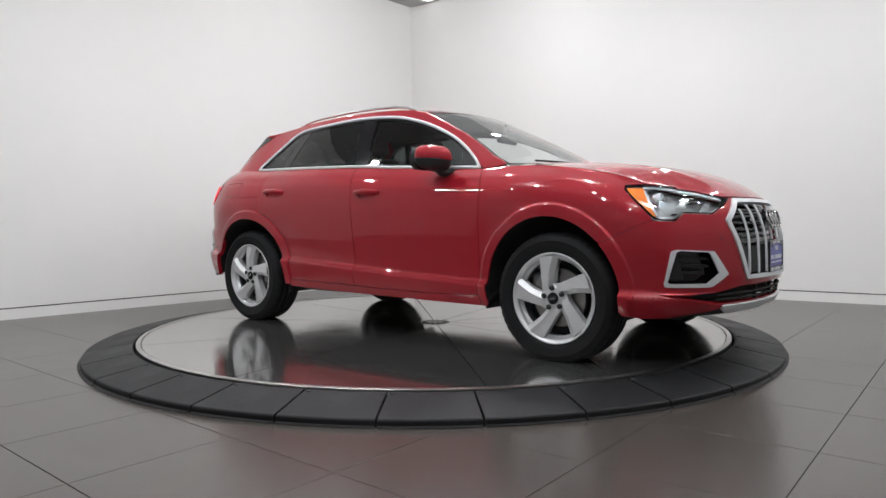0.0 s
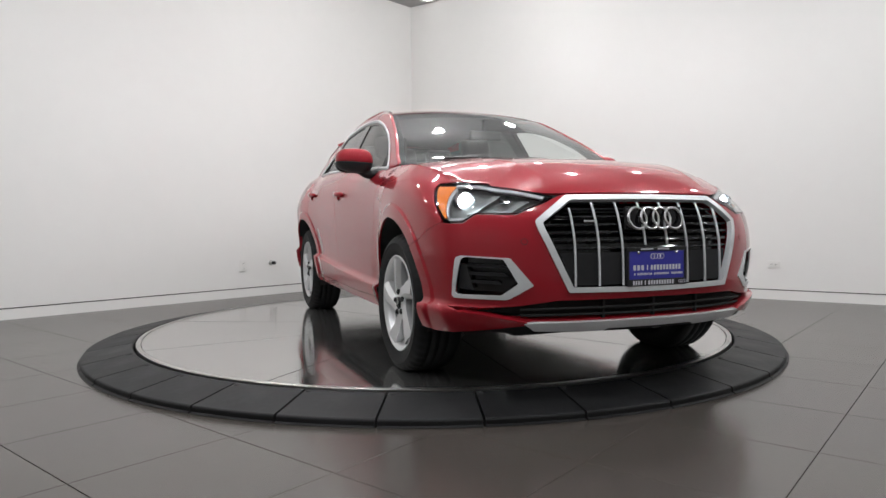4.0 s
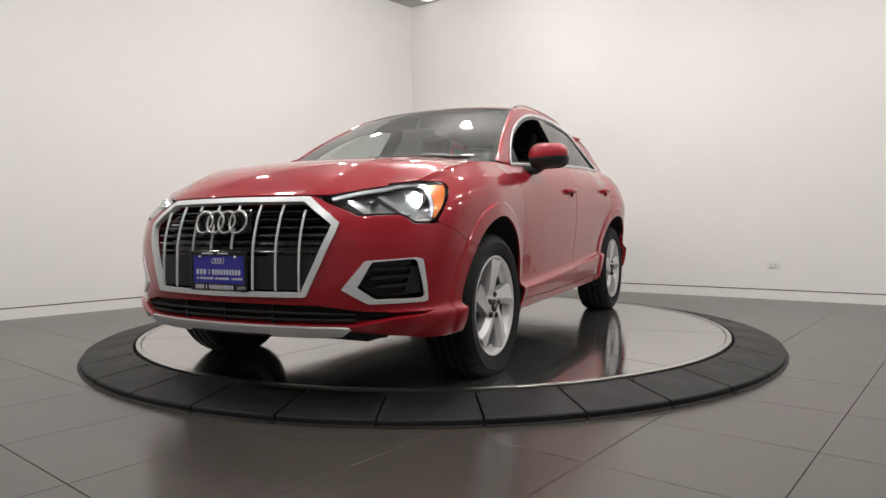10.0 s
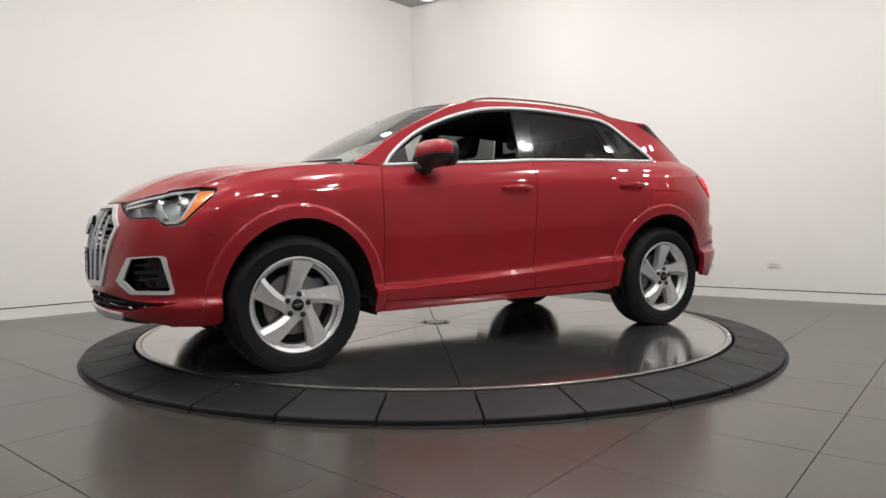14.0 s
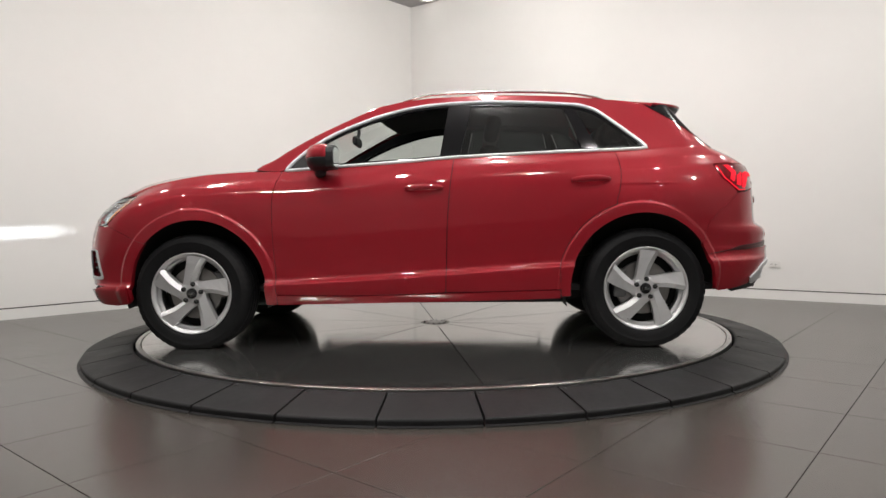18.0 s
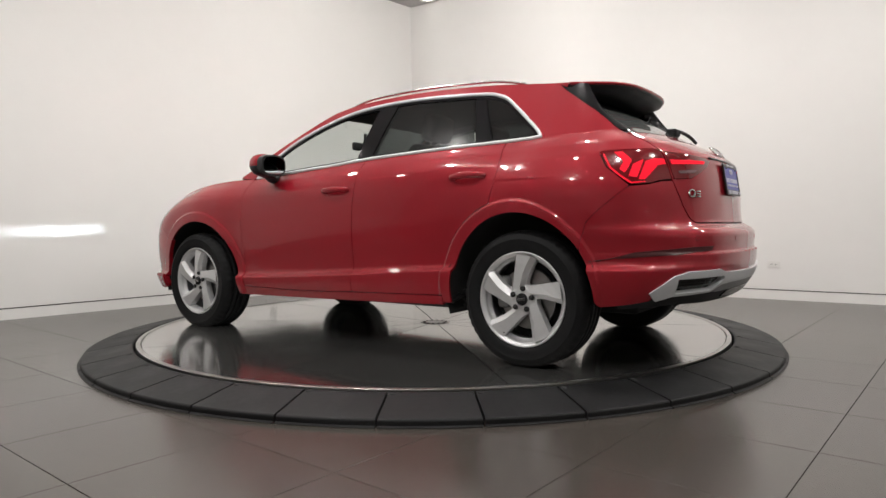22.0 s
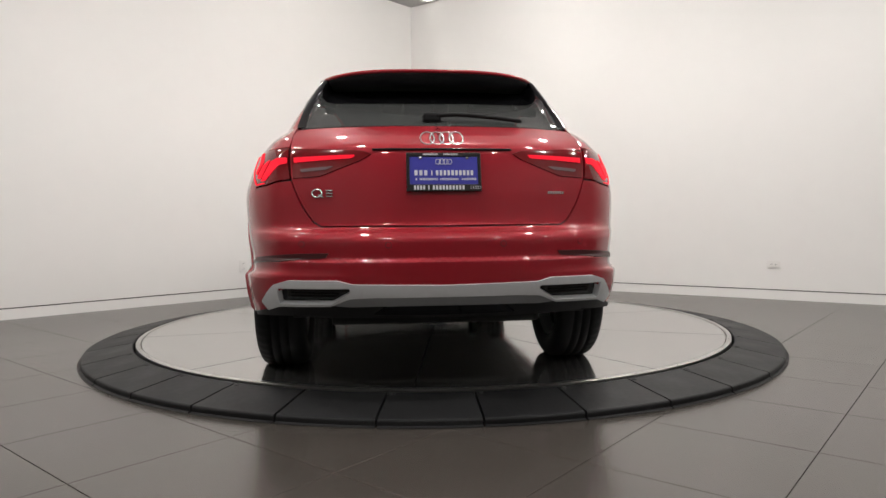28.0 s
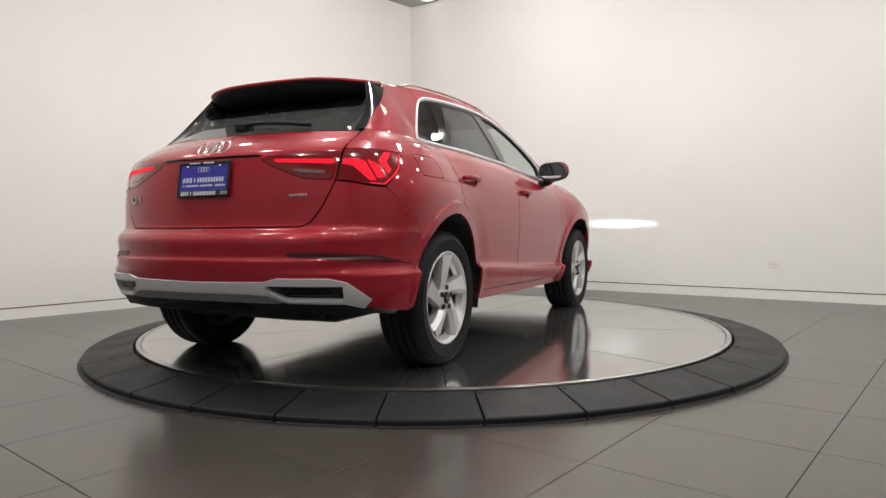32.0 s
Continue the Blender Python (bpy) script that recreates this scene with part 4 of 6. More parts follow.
twin("lens", panel("lens", HEAD, lift=0.001, depth=0.004, grid=(0.02, 0.01)), LENS, "clear plastic lens")
twin("housing", panel("housing", HEAD, lift=-0.045, depth=0, grid=(0.02, 0.01)), LAMP_DARK, "dark lamp housing")
twin("bezel", ring_panel("bezel", HEAD, inset(resample(np.array(HEAD), 0.02, True), 0.0030), lift=-0.001, depth=0.008, grid=(0.02, 0.01)), GLOSS_BLACK)
AMB = on_side([(1.712, 0.905), (1.776, 0.902), (1.800, 0.868), (1.877, 0.756), (1.866, 0.757), (1.818, 0.802), (1.763, 0.853)])
twin("amber_reflector", panel("amber_reflector", AMB, lift=-0.006, depth=0.01, grid=(0.02, 0.01)), AMBER, "amber side reflector")
DRL = on_side([(1.890, 0.745), (1.944, 0.745), (1.946, 0.754), (1.886, 0.757)])
twin("light_strip", panel("light_strip", DRL, lift=-0.010, depth=0.01, grid=(0.02, 0.01)), LAMP_PALE, "pale strip at the lower edge")
DRL2 = on_nose([(0.466, 0.845), (0.56, 0.871), (0.64, 0.888)]) + on_side([(1.90, 0.896), (1.83, 0.906), (1.768, 0.908), (1.776, 0.897), (1.83, 0.895), (1.90, 0.885)]) + on_nose([(0.645, 0.874), (0.56, 0.857), (0.477, 0.833)])
twin("upper_strip", panel("upper_strip", DRL2, lift=-0.005, depth=0.008, grid=(0.02, 0.01)), LAMP_PALE, "pale strip inside the lamp")


def head_pt(x, z, lift):
    s = s_of_x(x, z)
    return P(np.array([s]), np.array([z]))[0] + P_normal(np.array([s]), np.array([z]))[0] * lift


# vertical vanes of the inner lamp, a pale rib beside the amber lens
for x, z, w, h in ((2.040, 0.812, 0.010, 0.026), (1.950, 0.822, 0.010, 0.042)):
    vane = on_side([(x + w, z - h), (x + w, z + h), (x - w, z + h), (x - w, z - h)])
    twin("vane", panel("vane", vane, lift=-0.024, depth=0.016, grid=(0.02, 0.01)), LAMP_GREY, "grey reflector vane")
RIB = on_side([(1.776, 0.897), (1.788, 0.897), (1.812, 0.868), (1.886, 0.760), (1.876, 0.760), (1.802, 0.866)])
twin("rib", panel("rib", RIB, lift=-0.009, depth=0.012, grid=(0.02, 0.01)), LAMP_PALE, "pale rib beside the amber lens")
# the beam: a lit element deep in a flat black box, open to the front
for lp, sy in ((lamp_l, 1), (lamp_r, -1)):
    proj = new("projector")
    proj.parent = lp
    proj.matrix_basis = pose(1.985, 0.612 * sy, 0.822, 0, 4.4, 10.0 * sy)
    for n, sx, syy, sz, oy, oz in (("projector_top", 0.05, 0.026, 0.004, 0, 0.0034), ("projector_base", 0.05, 0.026, 0.004, 0, -0.0034), ("projector_side", 0.05, 0.004, 0.0040, 0.011, 0), ("projector_side", 0.05, 0.004, 0.0040, -0.011, 0)):
        part(n, box(sx, syy, sz, (0, oy, oz), 0), LINER, proj)
    part("projector_back", box(0.002, 0.030, 0.012, (-0.0262, 0, 0), 0), LINER, proj)
    part("light_source", box(0.002, 0.013, 0.0010, (-0.0235, 0, 0), 0), BEAM, proj, "bright white headlamp element")
    # the low beam's lit disc is oversized: the lamp's glare is put into its shape
    low_beam = new("low_beam")
    low_beam.parent = lp
    low_beam.matrix_basis = pose(1.846, 0.738 * sy, 0.826, 0, 1.6, 0)
    v, f = lathe([(0.040, -0.036), (0.041, 0.018), (0.0435, 0.020), (0.045, 0.016), (0.045, -0.036), (0.0005, -0.0365)], 28, "x")
    part("projector_ring", make_mesh("projector_ring", v, f), LAMP_CHROME, low_beam, "bright reflector bowl")
    v, f = lathe([(0.0398, -0.034), (0.026, -0.028), (0.0005, -0.025)], 24, "x")
    part("projector_lens", make_mesh("projector_lens", v, f), LAMP_LIT, low_beam, "lit white projector lens, oversized to stand in for glare")

# ---- bonnet ----
hood_mid = spl([(0.9, 1.102), (1.0, 1.099), (1.2, 1.090), (1.5, 1.068), (1.8, 1.028), (1.95, 0.993), (2.05, 0.958), (2.11, 0.925), (2.145, 0.890), (2.17, 0.856)])
hood_rim = [nose_pt(y, z, 0) for y, z in ((0, 0.856), (0.1, 0.856), (0.2, 0.855), (0.3, 0.854), (0.39, 0.852), (0.455, 0.851), (0.51, 0.861), (0.56, 0.871), (0.61, 0.882), (0.655, 0.893))]
hood_rim += [head_pt(x, z, 0) for x, z in ((1.90, 0.903), (1.85, 0.911))] + [head_pt(x, float(belt(x)), 0) for x in (1.79, 1.72, 1.65, 1.58, 1.5, 1.42, 1.34, 1.26, 1.18, 1.10, 1.02, 0.95)]
hood_rim = np.array(hood_rim)
_rim = resample(hood_rim, 0.02)


def hood_base(x, y):
    zc = hood_mid(x + 0.05 * (y / 0.4) ** 2 * step(1.6, 2.1, x))
    q = np.clip(np.abs(y) / 0.78, 0, 1.2)
    return zc - 0.030 * q ** 2.4


_rim_off = _rim[:, 2] - hood_base(_rim[:, 0], _rim[:, 1])


def hood_surf(x, y):
    """The bonnet: a crowned sheet that meets the wings and lamps along its rim."""
    x, y = np.asarray(x, float), np.asarray(y, float)
    d2 = (x[..., None] - _rim[:, 0]) ** 2 + (np.abs(y)[..., None] - _rim[:, 1]) ** 2 + 2e-5
    w = d2 ** -1.7
    off = (w * _rim_off).sum(-1) / w.sum(-1)
    near_rim = np.sqrt(d2.min(-1))
    z = hood_base(x, y) + off * np.exp(-(near_rim / 0.17) ** 1.5)
    ay = np.abs(y)
    line = 0.44 + 0.10 * (1.9 - x) / 0.9
    z = z + 0.0045 * np.exp(-((ay - line) / 0.028) ** 2) * step(0.04, 0.12, near_rim)
    return np.stack([x, y, z], -1)


def hood_normal(x, y):
    e = 0.006
    n = np.cross(hood_surf(x + e, y) - hood_surf(x - e, y), hood_surf(x, y + e) - hood_surf(x, y - e))
    return n / np.linalg.norm(n, axis=-1)[..., None]


hood_half = [(p[0], p[1]) for p in hood_rim] + [(0.94, 0.68), (0.965, 0.5), (1.0, 0.25), (1.01, 0.0)]
hood_line = hood_half + [(x, -y) for x, y in hood_half[::-1] if abs(y) > 1e-6]
part("bonnet", patch("bonnet", hood_line, hood_surf, hood_normal, grid=(0.02, 0.02), depth=0.02, gap=0.0036), PAINT, car)

# ---- windscreen, roof ----
edge_x = np.concatenate([np.arange(0.975, 0.22, -0.03), [0.215]])
edge_l = np.array([head_pt(x, pillar_top(x), 0) for x in edge_x])
screen_l = edge_l + np.array([-0.006, -0.022, 0.006])
nq = 25
verts, faces = [], []
k = len(screen_l)
tt = np.linspace(0, 1, k)
for i in range(k):
    a = screen_l[i]
    for q in np.linspace(-1, 1, nq):
        bul = (1 - q * q)
        verts.append((a[0] + bul * (0.11 - 0.02 * tt[i]), a[1] * q, a[2] + bul * (0.012 + 0.012 * tt[i])))
for i in range(k - 1):
    for j in range(nq - 1):
        faces.append((i * nq + j, i * nq + j + 1, (i + 1) * nq + j + 1, (i + 1) * nq + j))
screen_top = np.array(verts[(k - 1) * nq:])
part("windscreen", make_mesh("windscreen", verts, faces), CLEAR, car, "clear laminated windscreen")
# pillar strip beside the glass
verts, faces = [], []
for i in range(k):
    for w in (0, 0.5, 1.0):
        p = edge_l[i] * (1 - w) + screen_l[i] * w
        verts.append((p[0], p[1], p[2] + 0.006 * math.sin(math.pi * w)))
for i in range(k - 1):
    for j in range(2):
        faces.append((i * 3 + j, i * 3 + j + 1, (i + 1) * 3 + j + 1, (i + 1) * 3 + j))
both("pillar_trim", make_mesh("pillar_trim", verts, [f[::-1] for f in faces]), PAINT, car)
# dark band round the glass
band, bf = [], []
for i in range(k):
    a = screen_l[i]
    for q in (1.0, 0.955):
        bul = 1 - q * q
        band.append((a[0] + bul * 0.11 - 0.004, a[1] * q, a[2] + bul * 0.02 - 0.005))
for i in range(k - 1):
    bf.append((2 * i, 2 * i + 1, 2 * i + 3, 2 * i + 2))
both("screen_border", make_mesh("screen_border", band, bf), GLOSS_BLACK, car, "black glass border")
band, bf = [], []
for q in np.linspace(-1, 1, 31):
    for i in (k - 1, k - 3):
        a = screen_l[i]
        bul = 1 - q * q
        band.append((a[0] + bul * 0.09 - 0.004, a[1] * q, a[2] + bul * 0.022 - 0.005))
for i in range(30):
    bf.append((2 * i, 2 * i + 1, 2 * i + 3, 2 * i + 2))
part("screen_header", make_mesh("screen_header", band, bf), GLOSS_BLACK, car, "black glass border")
# cowl panel under the screen
verts, faces = [], []
for q in np.linspace(-1, 1, 31):
    bul = 1 - q * q
    a = screen_l[0]
    verts += [(a[0] + bul * 0.11 - 0.05, a[1] * q, a[2] + 0.012 + bul * 0.012), (a[0] + bul * 0.11 + 0.02, a[1] * q, a[2] - 0.012 + bul * 0.03), (a[0] + bul * 0.11 + 0.06, a[1] * q, a[2] - 0.05 + bul * 0.02)]
for i in range(30):
    for j in range(2):
        faces.append((i * 3 + j, i * 3 + j + 1, i * 3 + j + 4, i * 3 + j + 3))
part("cowl", make_mesh("cowl", verts, faces), BLACK_TRIM, car, "black plastic cowl")
for sy, y0, y1 in ((1, 0.60, 0.02), (1, 0.02, -0.50)):
    pth = []
    for w in np.linspace(0, 1, 12):
        y = y0 + (y1 - y0) * w
        q = y / 0.64
        bul = 1 - q * q
        a = screen_l[1] * (1 - 0.02) + screen_l[2] * 0.02
        pth.append((a[0] + bul * 0.11 + 0.030, y, a[2] + bul * 0.012 + 0.002 + 0.006 * w))
    v, f = tube(pth, 0.007, 6)
    part("wiper", make_mesh("wiper", v, f), BLACK_TRIM, car, "black wiper arm")

# roof with the tail spoiler
tail_edge = spl([(0, -1.710), (0.2, -1.702), (0.35, -1.672), (0.45, -1.620), (0.52, -1.540), (0.556, -1.455)])
edge_half = spl([(-1.50, 0.556), (-1.455, 0.549), (-1.40, 0.530), (-1.33, 0.516), (-1.20, 0.5134)])
rx = np.concatenate([np.linspace(0.215, -1.2, 31), np.linspace(-1.225, -1.70, 18)])
nq = 41
verts, faces = [], []
for i, x in enumerate(rx):
    e = head_pt(max(x, -1.2), float(roofline(max(x, -1.2))), 0)
    hh = 0.034 if x < 0.1 else 0.026 + 0.008 * (0.215 - x) / 0.115
    back = max(0.0, (-1.2 - x) / 0.5)
    for q in np.linspace(-1, 1, nq):
        bul = 1 - abs(q) ** (2.4 + 0.8 * back)
        if x >= -1.2:
            lead = bul * 0.09 * max(0.0, (x + 0.2) / 0.415)
            verts.append((x + lead, e[1] * q, e[2] + hh * bul))
            continue
        # the tail sweeps forward to its corners
        edge_x = -1.2 - 0.255 * back
        half = float(edge_half(edge_x))
        y = half * q
        xx = -1.2 + back * (float(tail_edge(abs(q) * 0.556)) + 1.2)
        verts.append((xx, y, float(roofline(xx)) + hh * bul + 0.006 * back * bul))
nr = len(rx)
for i in range(nr - 1):
    for j in range(nq - 1):
        faces.append((i * nq + j, (i + 1) * nq + j, (i + 1) * nq + j + 1, i * nq + j + 1))
part("roof", make_mesh("roof", verts, [f[::-1] for f in faces]), PAINT, car)
tip = np.array(verts[(nr - 1) * nq:])
# cheeks of the spoiler, from the roof's edge down to the pillar
rows_c = [i for i, x in enumerate(rx) if x < -1.22]
cv, cf = [], []
for i in rows_c:
    p = Vector(verts[(i + 1) * nq - 1])
    cv += [p, p + Vector((0.002, 0.004, -0.010)), p + Vector((0.010, 0.002, -0.024)), p + Vector((0.030, -0.020, -0.045))]
for i in range(len(rows_c) - 1):
    for q in range(3):
        cf.append((i * 4 + q, i * 4 + q + 1, i * 4 + q + 5, i * 4 + q + 4))
both("spoiler_cheek", make_mesh("spoiler_cheek", cv, cf), PAINT, car)
# spoiler tail edge and underside
sv, sf = [], []
for j in range(nq):
    p = tip[j]
    w = 1 - abs(j / (nq - 1) * 2 - 1) ** 3
    sv += [tuple(p), (p[0] - 0.006, p[1], p[2] - 0.010), (p[0] + 0.002, p[1], p[2] - 0.026), (p[0] + 0.04 + 0.14 * w, p[1] * 0.97, p[2] - 0.045 - 0.020 * w), (p[0] + 0.08 + 0.20 * w, p[1] * 0.94, p[2] - 0.055)]
for j in range(nq - 1):
    for q in range(4):
        sf.append((j * 5 + q, j * 5 + q + 1, (j + 1) * 5 + q + 1, (j + 1) * 5 + q))
part("spoiler_edge", make_mesh("spoiler_edge", sv, [f[::-1] for f in sf]), BLACK_TRIM, car, "black underside of the roof spoiler")
v, f = tube([(p[0] - 0.004, p[1], p[2] - 0.006) for p in tip], 0.009, 6)
part("spoiler_lip", make_mesh("spoiler_lip", v, f), PAINT, car)
# antenna stub
part("antenna", box(0.05, 0.012, 0.02, (-1.42, 0, 1.522), 0.005), GLOSS_BLACK, car, "small black roof antenna")

# roof rails
rail_x = np.linspace(0.10, -1.16, 40)
pth = []
for i, x in enumerate(rail_x):
    e = head_pt(x, float(roofline(x)), 0)
    w = i / 39
    lift = 0.020 * min(1, math.sin(min(w, 1 - w) * math.pi / 0.36) if min(w, 1 - w) < 0.18 else 1)
    pth.append((x, e[1] - 0.035, e[2] + 0.008 + lift))
v, f = tube(pth, 0.0125, 10, flat=0.62)
both("roof_rail", make_mesh("roof_rail", v, f), CHROME, car, "satin chrome roof rail")

# ---- tailgate, rear glass ----
gate_half = on_tail([(0, 1.178), (0.30, 1.177), (0.55, 1.174), (0.640, 1.170), (0.655, 1.12), (0.655, 1.062), (0.655, 1.0), (0.65, 0.93), (0.632, 0.88), (0.60, 0.81), (0.555, 0.745), (0.52, 0.724), (0, 0.722)])
gate = gate_half + [(2 * S_END - s, z) for s, z in gate_half[::-1] if abs(s - S_END) > 1e-4]
LAMP_IN = on_tail([(0.648, 1.064), (0.513, 1.056), (0.342, 1.044), (0.30, 1.030), (0.345, 1.002), (0.434, 0.968), (0.522, 0.935), (0.640, 0.929)])
LAMP_OUT = on_tail([(0.653, 0.928), (0.708, 0.924)]) + on_side([(-1.943, 0.909), (-1.876, 0.903), (-1.83, 0.941), (-1.775, 0.987), (-1.734, 1.057), (-1.77, 1.064), (-1.838, 1.067)]) + on_tail([(0.72, 1.070), (0.662, 1.069)])
mir = lambda pts: [(2 * S_END - s, z) for s, z in pts]
gate_ex = []
for z in (0.70, 0.71, 0.72, 0.73, 0.74, 1.03, 1.045, 1.06, 1.075):
    gate_ex += [(s, z) for s in np.arange(S_END - 0.9, S_END + 0.9, 0.03)]
tailgate = part("tailgate", panel("tailgate", gate, holes=[LAMP_IN, mir(LAMP_IN)], grid=(0.022, 0.014), extra=gate_ex, gap=0.002), PAINT, car)
RG = on_tail([(0, 1.180), (0.35, 1.180), (0.628, 1.178), (0.606, 1.25), (0.58, 1.33), (0.54, 1.405), (0.50, 1.432), (0, 1.445)])
rg = RG + [(2 * S_END - s, z) for s, z in RG[::-1] if abs(s - S_END) > 1e-4]
part("rear_window", panel("rear_window", rg, depth=0.004, grid=(0.03, 0.015)), TINT_TAIL, car, "tinted rear window")
RB = FIN_S + on_tail([(0.50, 1.450), (0.535, 1.405), (0.565, 1.345), (0.588, 1.283), (0.606, 1.182)])
both("window_fin", panel("window_fin", RB, lift=0.003, depth=0.012, grid=(0.03, 0.015), gap=0.001), GLOSS_BLACK, car, "gloss black fin beside the rear window")
RT = on_tail([(0, 1.325), (0.47, 1.328), (0.515, 1.338), (0.54, 1.362), (0.535, 1.405), (0.50, 1.448), (0, 1.455)])
rt = RT + [(2 * S_END - s, z) for s, z in RT[::-1] if abs(s - S_END) > 1e-4]
part("window_shade", panel("window_shade", rt, lift=0.0015, depth=0, grid=(0.03, 0.02)), GLOSS_BLACK, car, "black upper border of the rear window")


def tail_pt(y, z, lift):
    s = s_of_y(abs(y), z, True)
    p = P(np.array([s]), np.array([z]))[0] + P_normal(np.array([s]), np.array([z]))[0] * lift
    return np.array([p[0], p[1] if y >= 0 else -p[1], p[2]])


def side_line(points, lift):
    return np.array([head_pt(x, z, lift) for x, z in points])


# rear wiper
pth = [tail_pt(0.0, 1.205, 0.03), tail_pt(-0.10, 1.208, 0.034), tail_pt(-0.25, 1.200, 0.03), tail_pt(-0.40, 1.190, 0.022)]
v, f = tube(smooth_path(pth, 6), 0.010, 8)
part("rear_wiper", make_mesh("rear_wiper", v, f), TYRE, car, "black rear wiper")
part("wiper_hub", box(0.06, 0.085, 0.045, tuple(tail_pt(0.02, 1.214, 0.012)), 0.012), TYRE, car, "black wiper hub")
# emblem, badges, plate
ring_badge(tailgate, (tail_pt(0, 1.10, 0)[0] - 0.014, 0.0, 1.100), 0.030, 0.0036, 0.0418, -1, 0.8)
ring_p = [tail_pt(0.535 + 0.021 * math.cos(a), 0.864 + 0.017 * math.sin(a), 0.004) for a in np.linspace(0, 2 * math.pi, 24, endpoint=False)]
v, f = tube(ring_p, 0.0042, 6, True, up=(1, 0, 0))
part("badge_ring", make_mesh("badge_ring", v, f), CHROME, tailgate, "chrome model badge")
v, f = tube([tail_pt(0.527, 0.858, 0.004), tail_pt(0.508, 0.845, 0.004)], 0.004, 6)
part("badge_bar", make_mesh("badge_bar", v, f), CHROME, tailgate, "chrome model badge")
for z in (0.874, 0.862, 0.850):
    v, f = tube([tail_pt(0.497, z, 0.004), tail_pt(0.468, z, 0.004)], 0.0034, 6)
    part("badge_bar", make_mesh("badge_bar", v, f), CHROME, tailgate, "chrome model badge")
for k in range(7):
    c = tail_pt(-0.465 - k * 0.0115, 0.862, 0.003)
    part("badge_bar", box(0.004, 0.008, 0.012, tuple(c), 0.001), CHROME, tailgate, "small chrome badge")
number_plate("rear_plate", (tail_pt(0, 0.95, 0)[0] - 0.004, 0.0, 0.950), -9, 180)
v, f = tube([tail_pt(y, 1.047, 0.002) for y in np.linspace(-0.30, 0.30, 21)], 0.006, 6)
part("gate_handle", make_mesh("gate_handle", v, f), GLOSS_BLACK, tailgate, "dark handle strip over the plate")

# tail lamps: one block on the gate, one on the flank
for mirrored_side in (False, True):
    f_ = (lambda q: mir(q)) if mirrored_side else (lambda q: q)
    root = new("tail_lamp")
    root.parent = car
    root["label"] = "lit red tail lamp in two halves"
    part("gate_lens", panel("gate_lens", f_(LAMP_IN), lift=0.003, depth=0.02, grid=(0.02, 0.01), gap=0.002), RED_LENS, root, "dark red gate lens")
    part("flank_lens", panel("flank_lens", f_(LAMP_OUT), lift=0.003, depth=0.02, grid=(0.02, 0.01), gap=0.001), RED_LENS, root, "dark red flank lens")
    strips = [("light_bar", RED_GLOW, "glowing red chevron", on_side([(-1.795, 1.056), (-1.829, 1.058), (-1.874, 1.017), (-1.853, 0.956), (-1.828, 0.975), (-1.841, 1.011)])),
              ("light_bar", RED_GLOW, "glowing red chevron", on_side([(-1.879, 0.997), (-1.916, 1.022), (-1.901, 0.935), (-1.868, 0.942)])),
              ("light_bar", RED_GLOW, "glowing red chevron with a bar", on_side([(-1.924, 1.012), (-1.950, 1.024)]) + on_tail([(0.668, 1.024), (0.668, 0.998), (0.705, 0.994)]) + on_side([(-1.931, 0.926), (-1.907, 0.926)])),
              ("light_bar", RED_GLOW, "glowing red bar", on_tail([(0.636, 1.021), (0.37, 1.026), (0.385, 1.011), (0.636, 0.999)])),
              ("light_edge", RED_GLOW, "thin red edge light", on_side([(-1.748, 1.050), (-1.755, 1.050), (-1.793, 0.985), (-1.838, 0.946), (-1.882, 0.914), (-1.935, 0.918), (-1.935, 0.913), (-1.878, 0.908), (-1.832, 0.942), (-1.786, 0.982)])),
              ("reversing_light", LAMP_SMOKE, "smoky reversing light", on_tail([(0.607, 0.969), (0.462, 0.979), (0.494, 0.964), (0.603, 0.956)]))]
    for nm, mt, lb, st in strips:
        part(nm, panel(nm, f_(st), lift=0.006, depth=0.004, grid=(0.02, 0.008)), mt, root, lb)

# ---- rear bumper ----
rb_half = on_tail([(0, 0.716), (0.52, 0.719), (0.558, 0.741), (0.603, 0.806), (0.635, 0.876), (0.650, 0.921), (0.708, 0.918)])
rb_half += on_side([(-1.943, 0.903), (-1.885, 0.897)] + [(x - 0.0004, z - 0.0004) for x, z in rev(REAR_JOINT)] + oval(MOUTHS[1], 0.0, 146, 179, 10) + [(-1.745, 0.330), (-1.86, 0.342), (-1.95, 0.362)])
rb_half += on_tail([(0.715, 0.44), (0.66, 0.490), (0.45, 0.492), (0.39, 0.478), (0, 0.472)])
rb = rb_half + [(2 * S_END - s, z) for s, z in rb_half[::-1] if abs(s - S_END) > 1e-4]
rb_ex = []
for z in (0.565, 0.572, 0.577, 0.582, 0.587, 0.595, 0.675, 0.685, 0.695, 0.705):
    rb_ex += [(s, z) for s in np.arange(S_END - 1.35, S_END + 1.35, 0.03)]
part("rear_bumper", panel("rear_bumper", rb, grid=(0.022, 0.012), extra=rb_ex + R_EX + mir(R_EX), depth=0.03), PAINT, car)
REFL = on_tail([(0.485, 0.612), (0.62, 0.610), (0.70, 0.604)]) + on_side([(-1.90, 0.590), (-1.80, 0.562), (-1.84, 0.560)]) + on_tail([(0.78, 0.570), (0.68, 0.578), (0.50, 0.592)])
both("reflector", panel("reflector", REFL, lift=0.003, depth=0.01, grid=(0.02, 0.008)), RED_DARK, car, "dark red bumper reflector")
groove = side_line([(-1.70, 0.545), (-1.76, 0.553), (-1.83, 0.566), (-1.90, 0.586)], 0.0005)
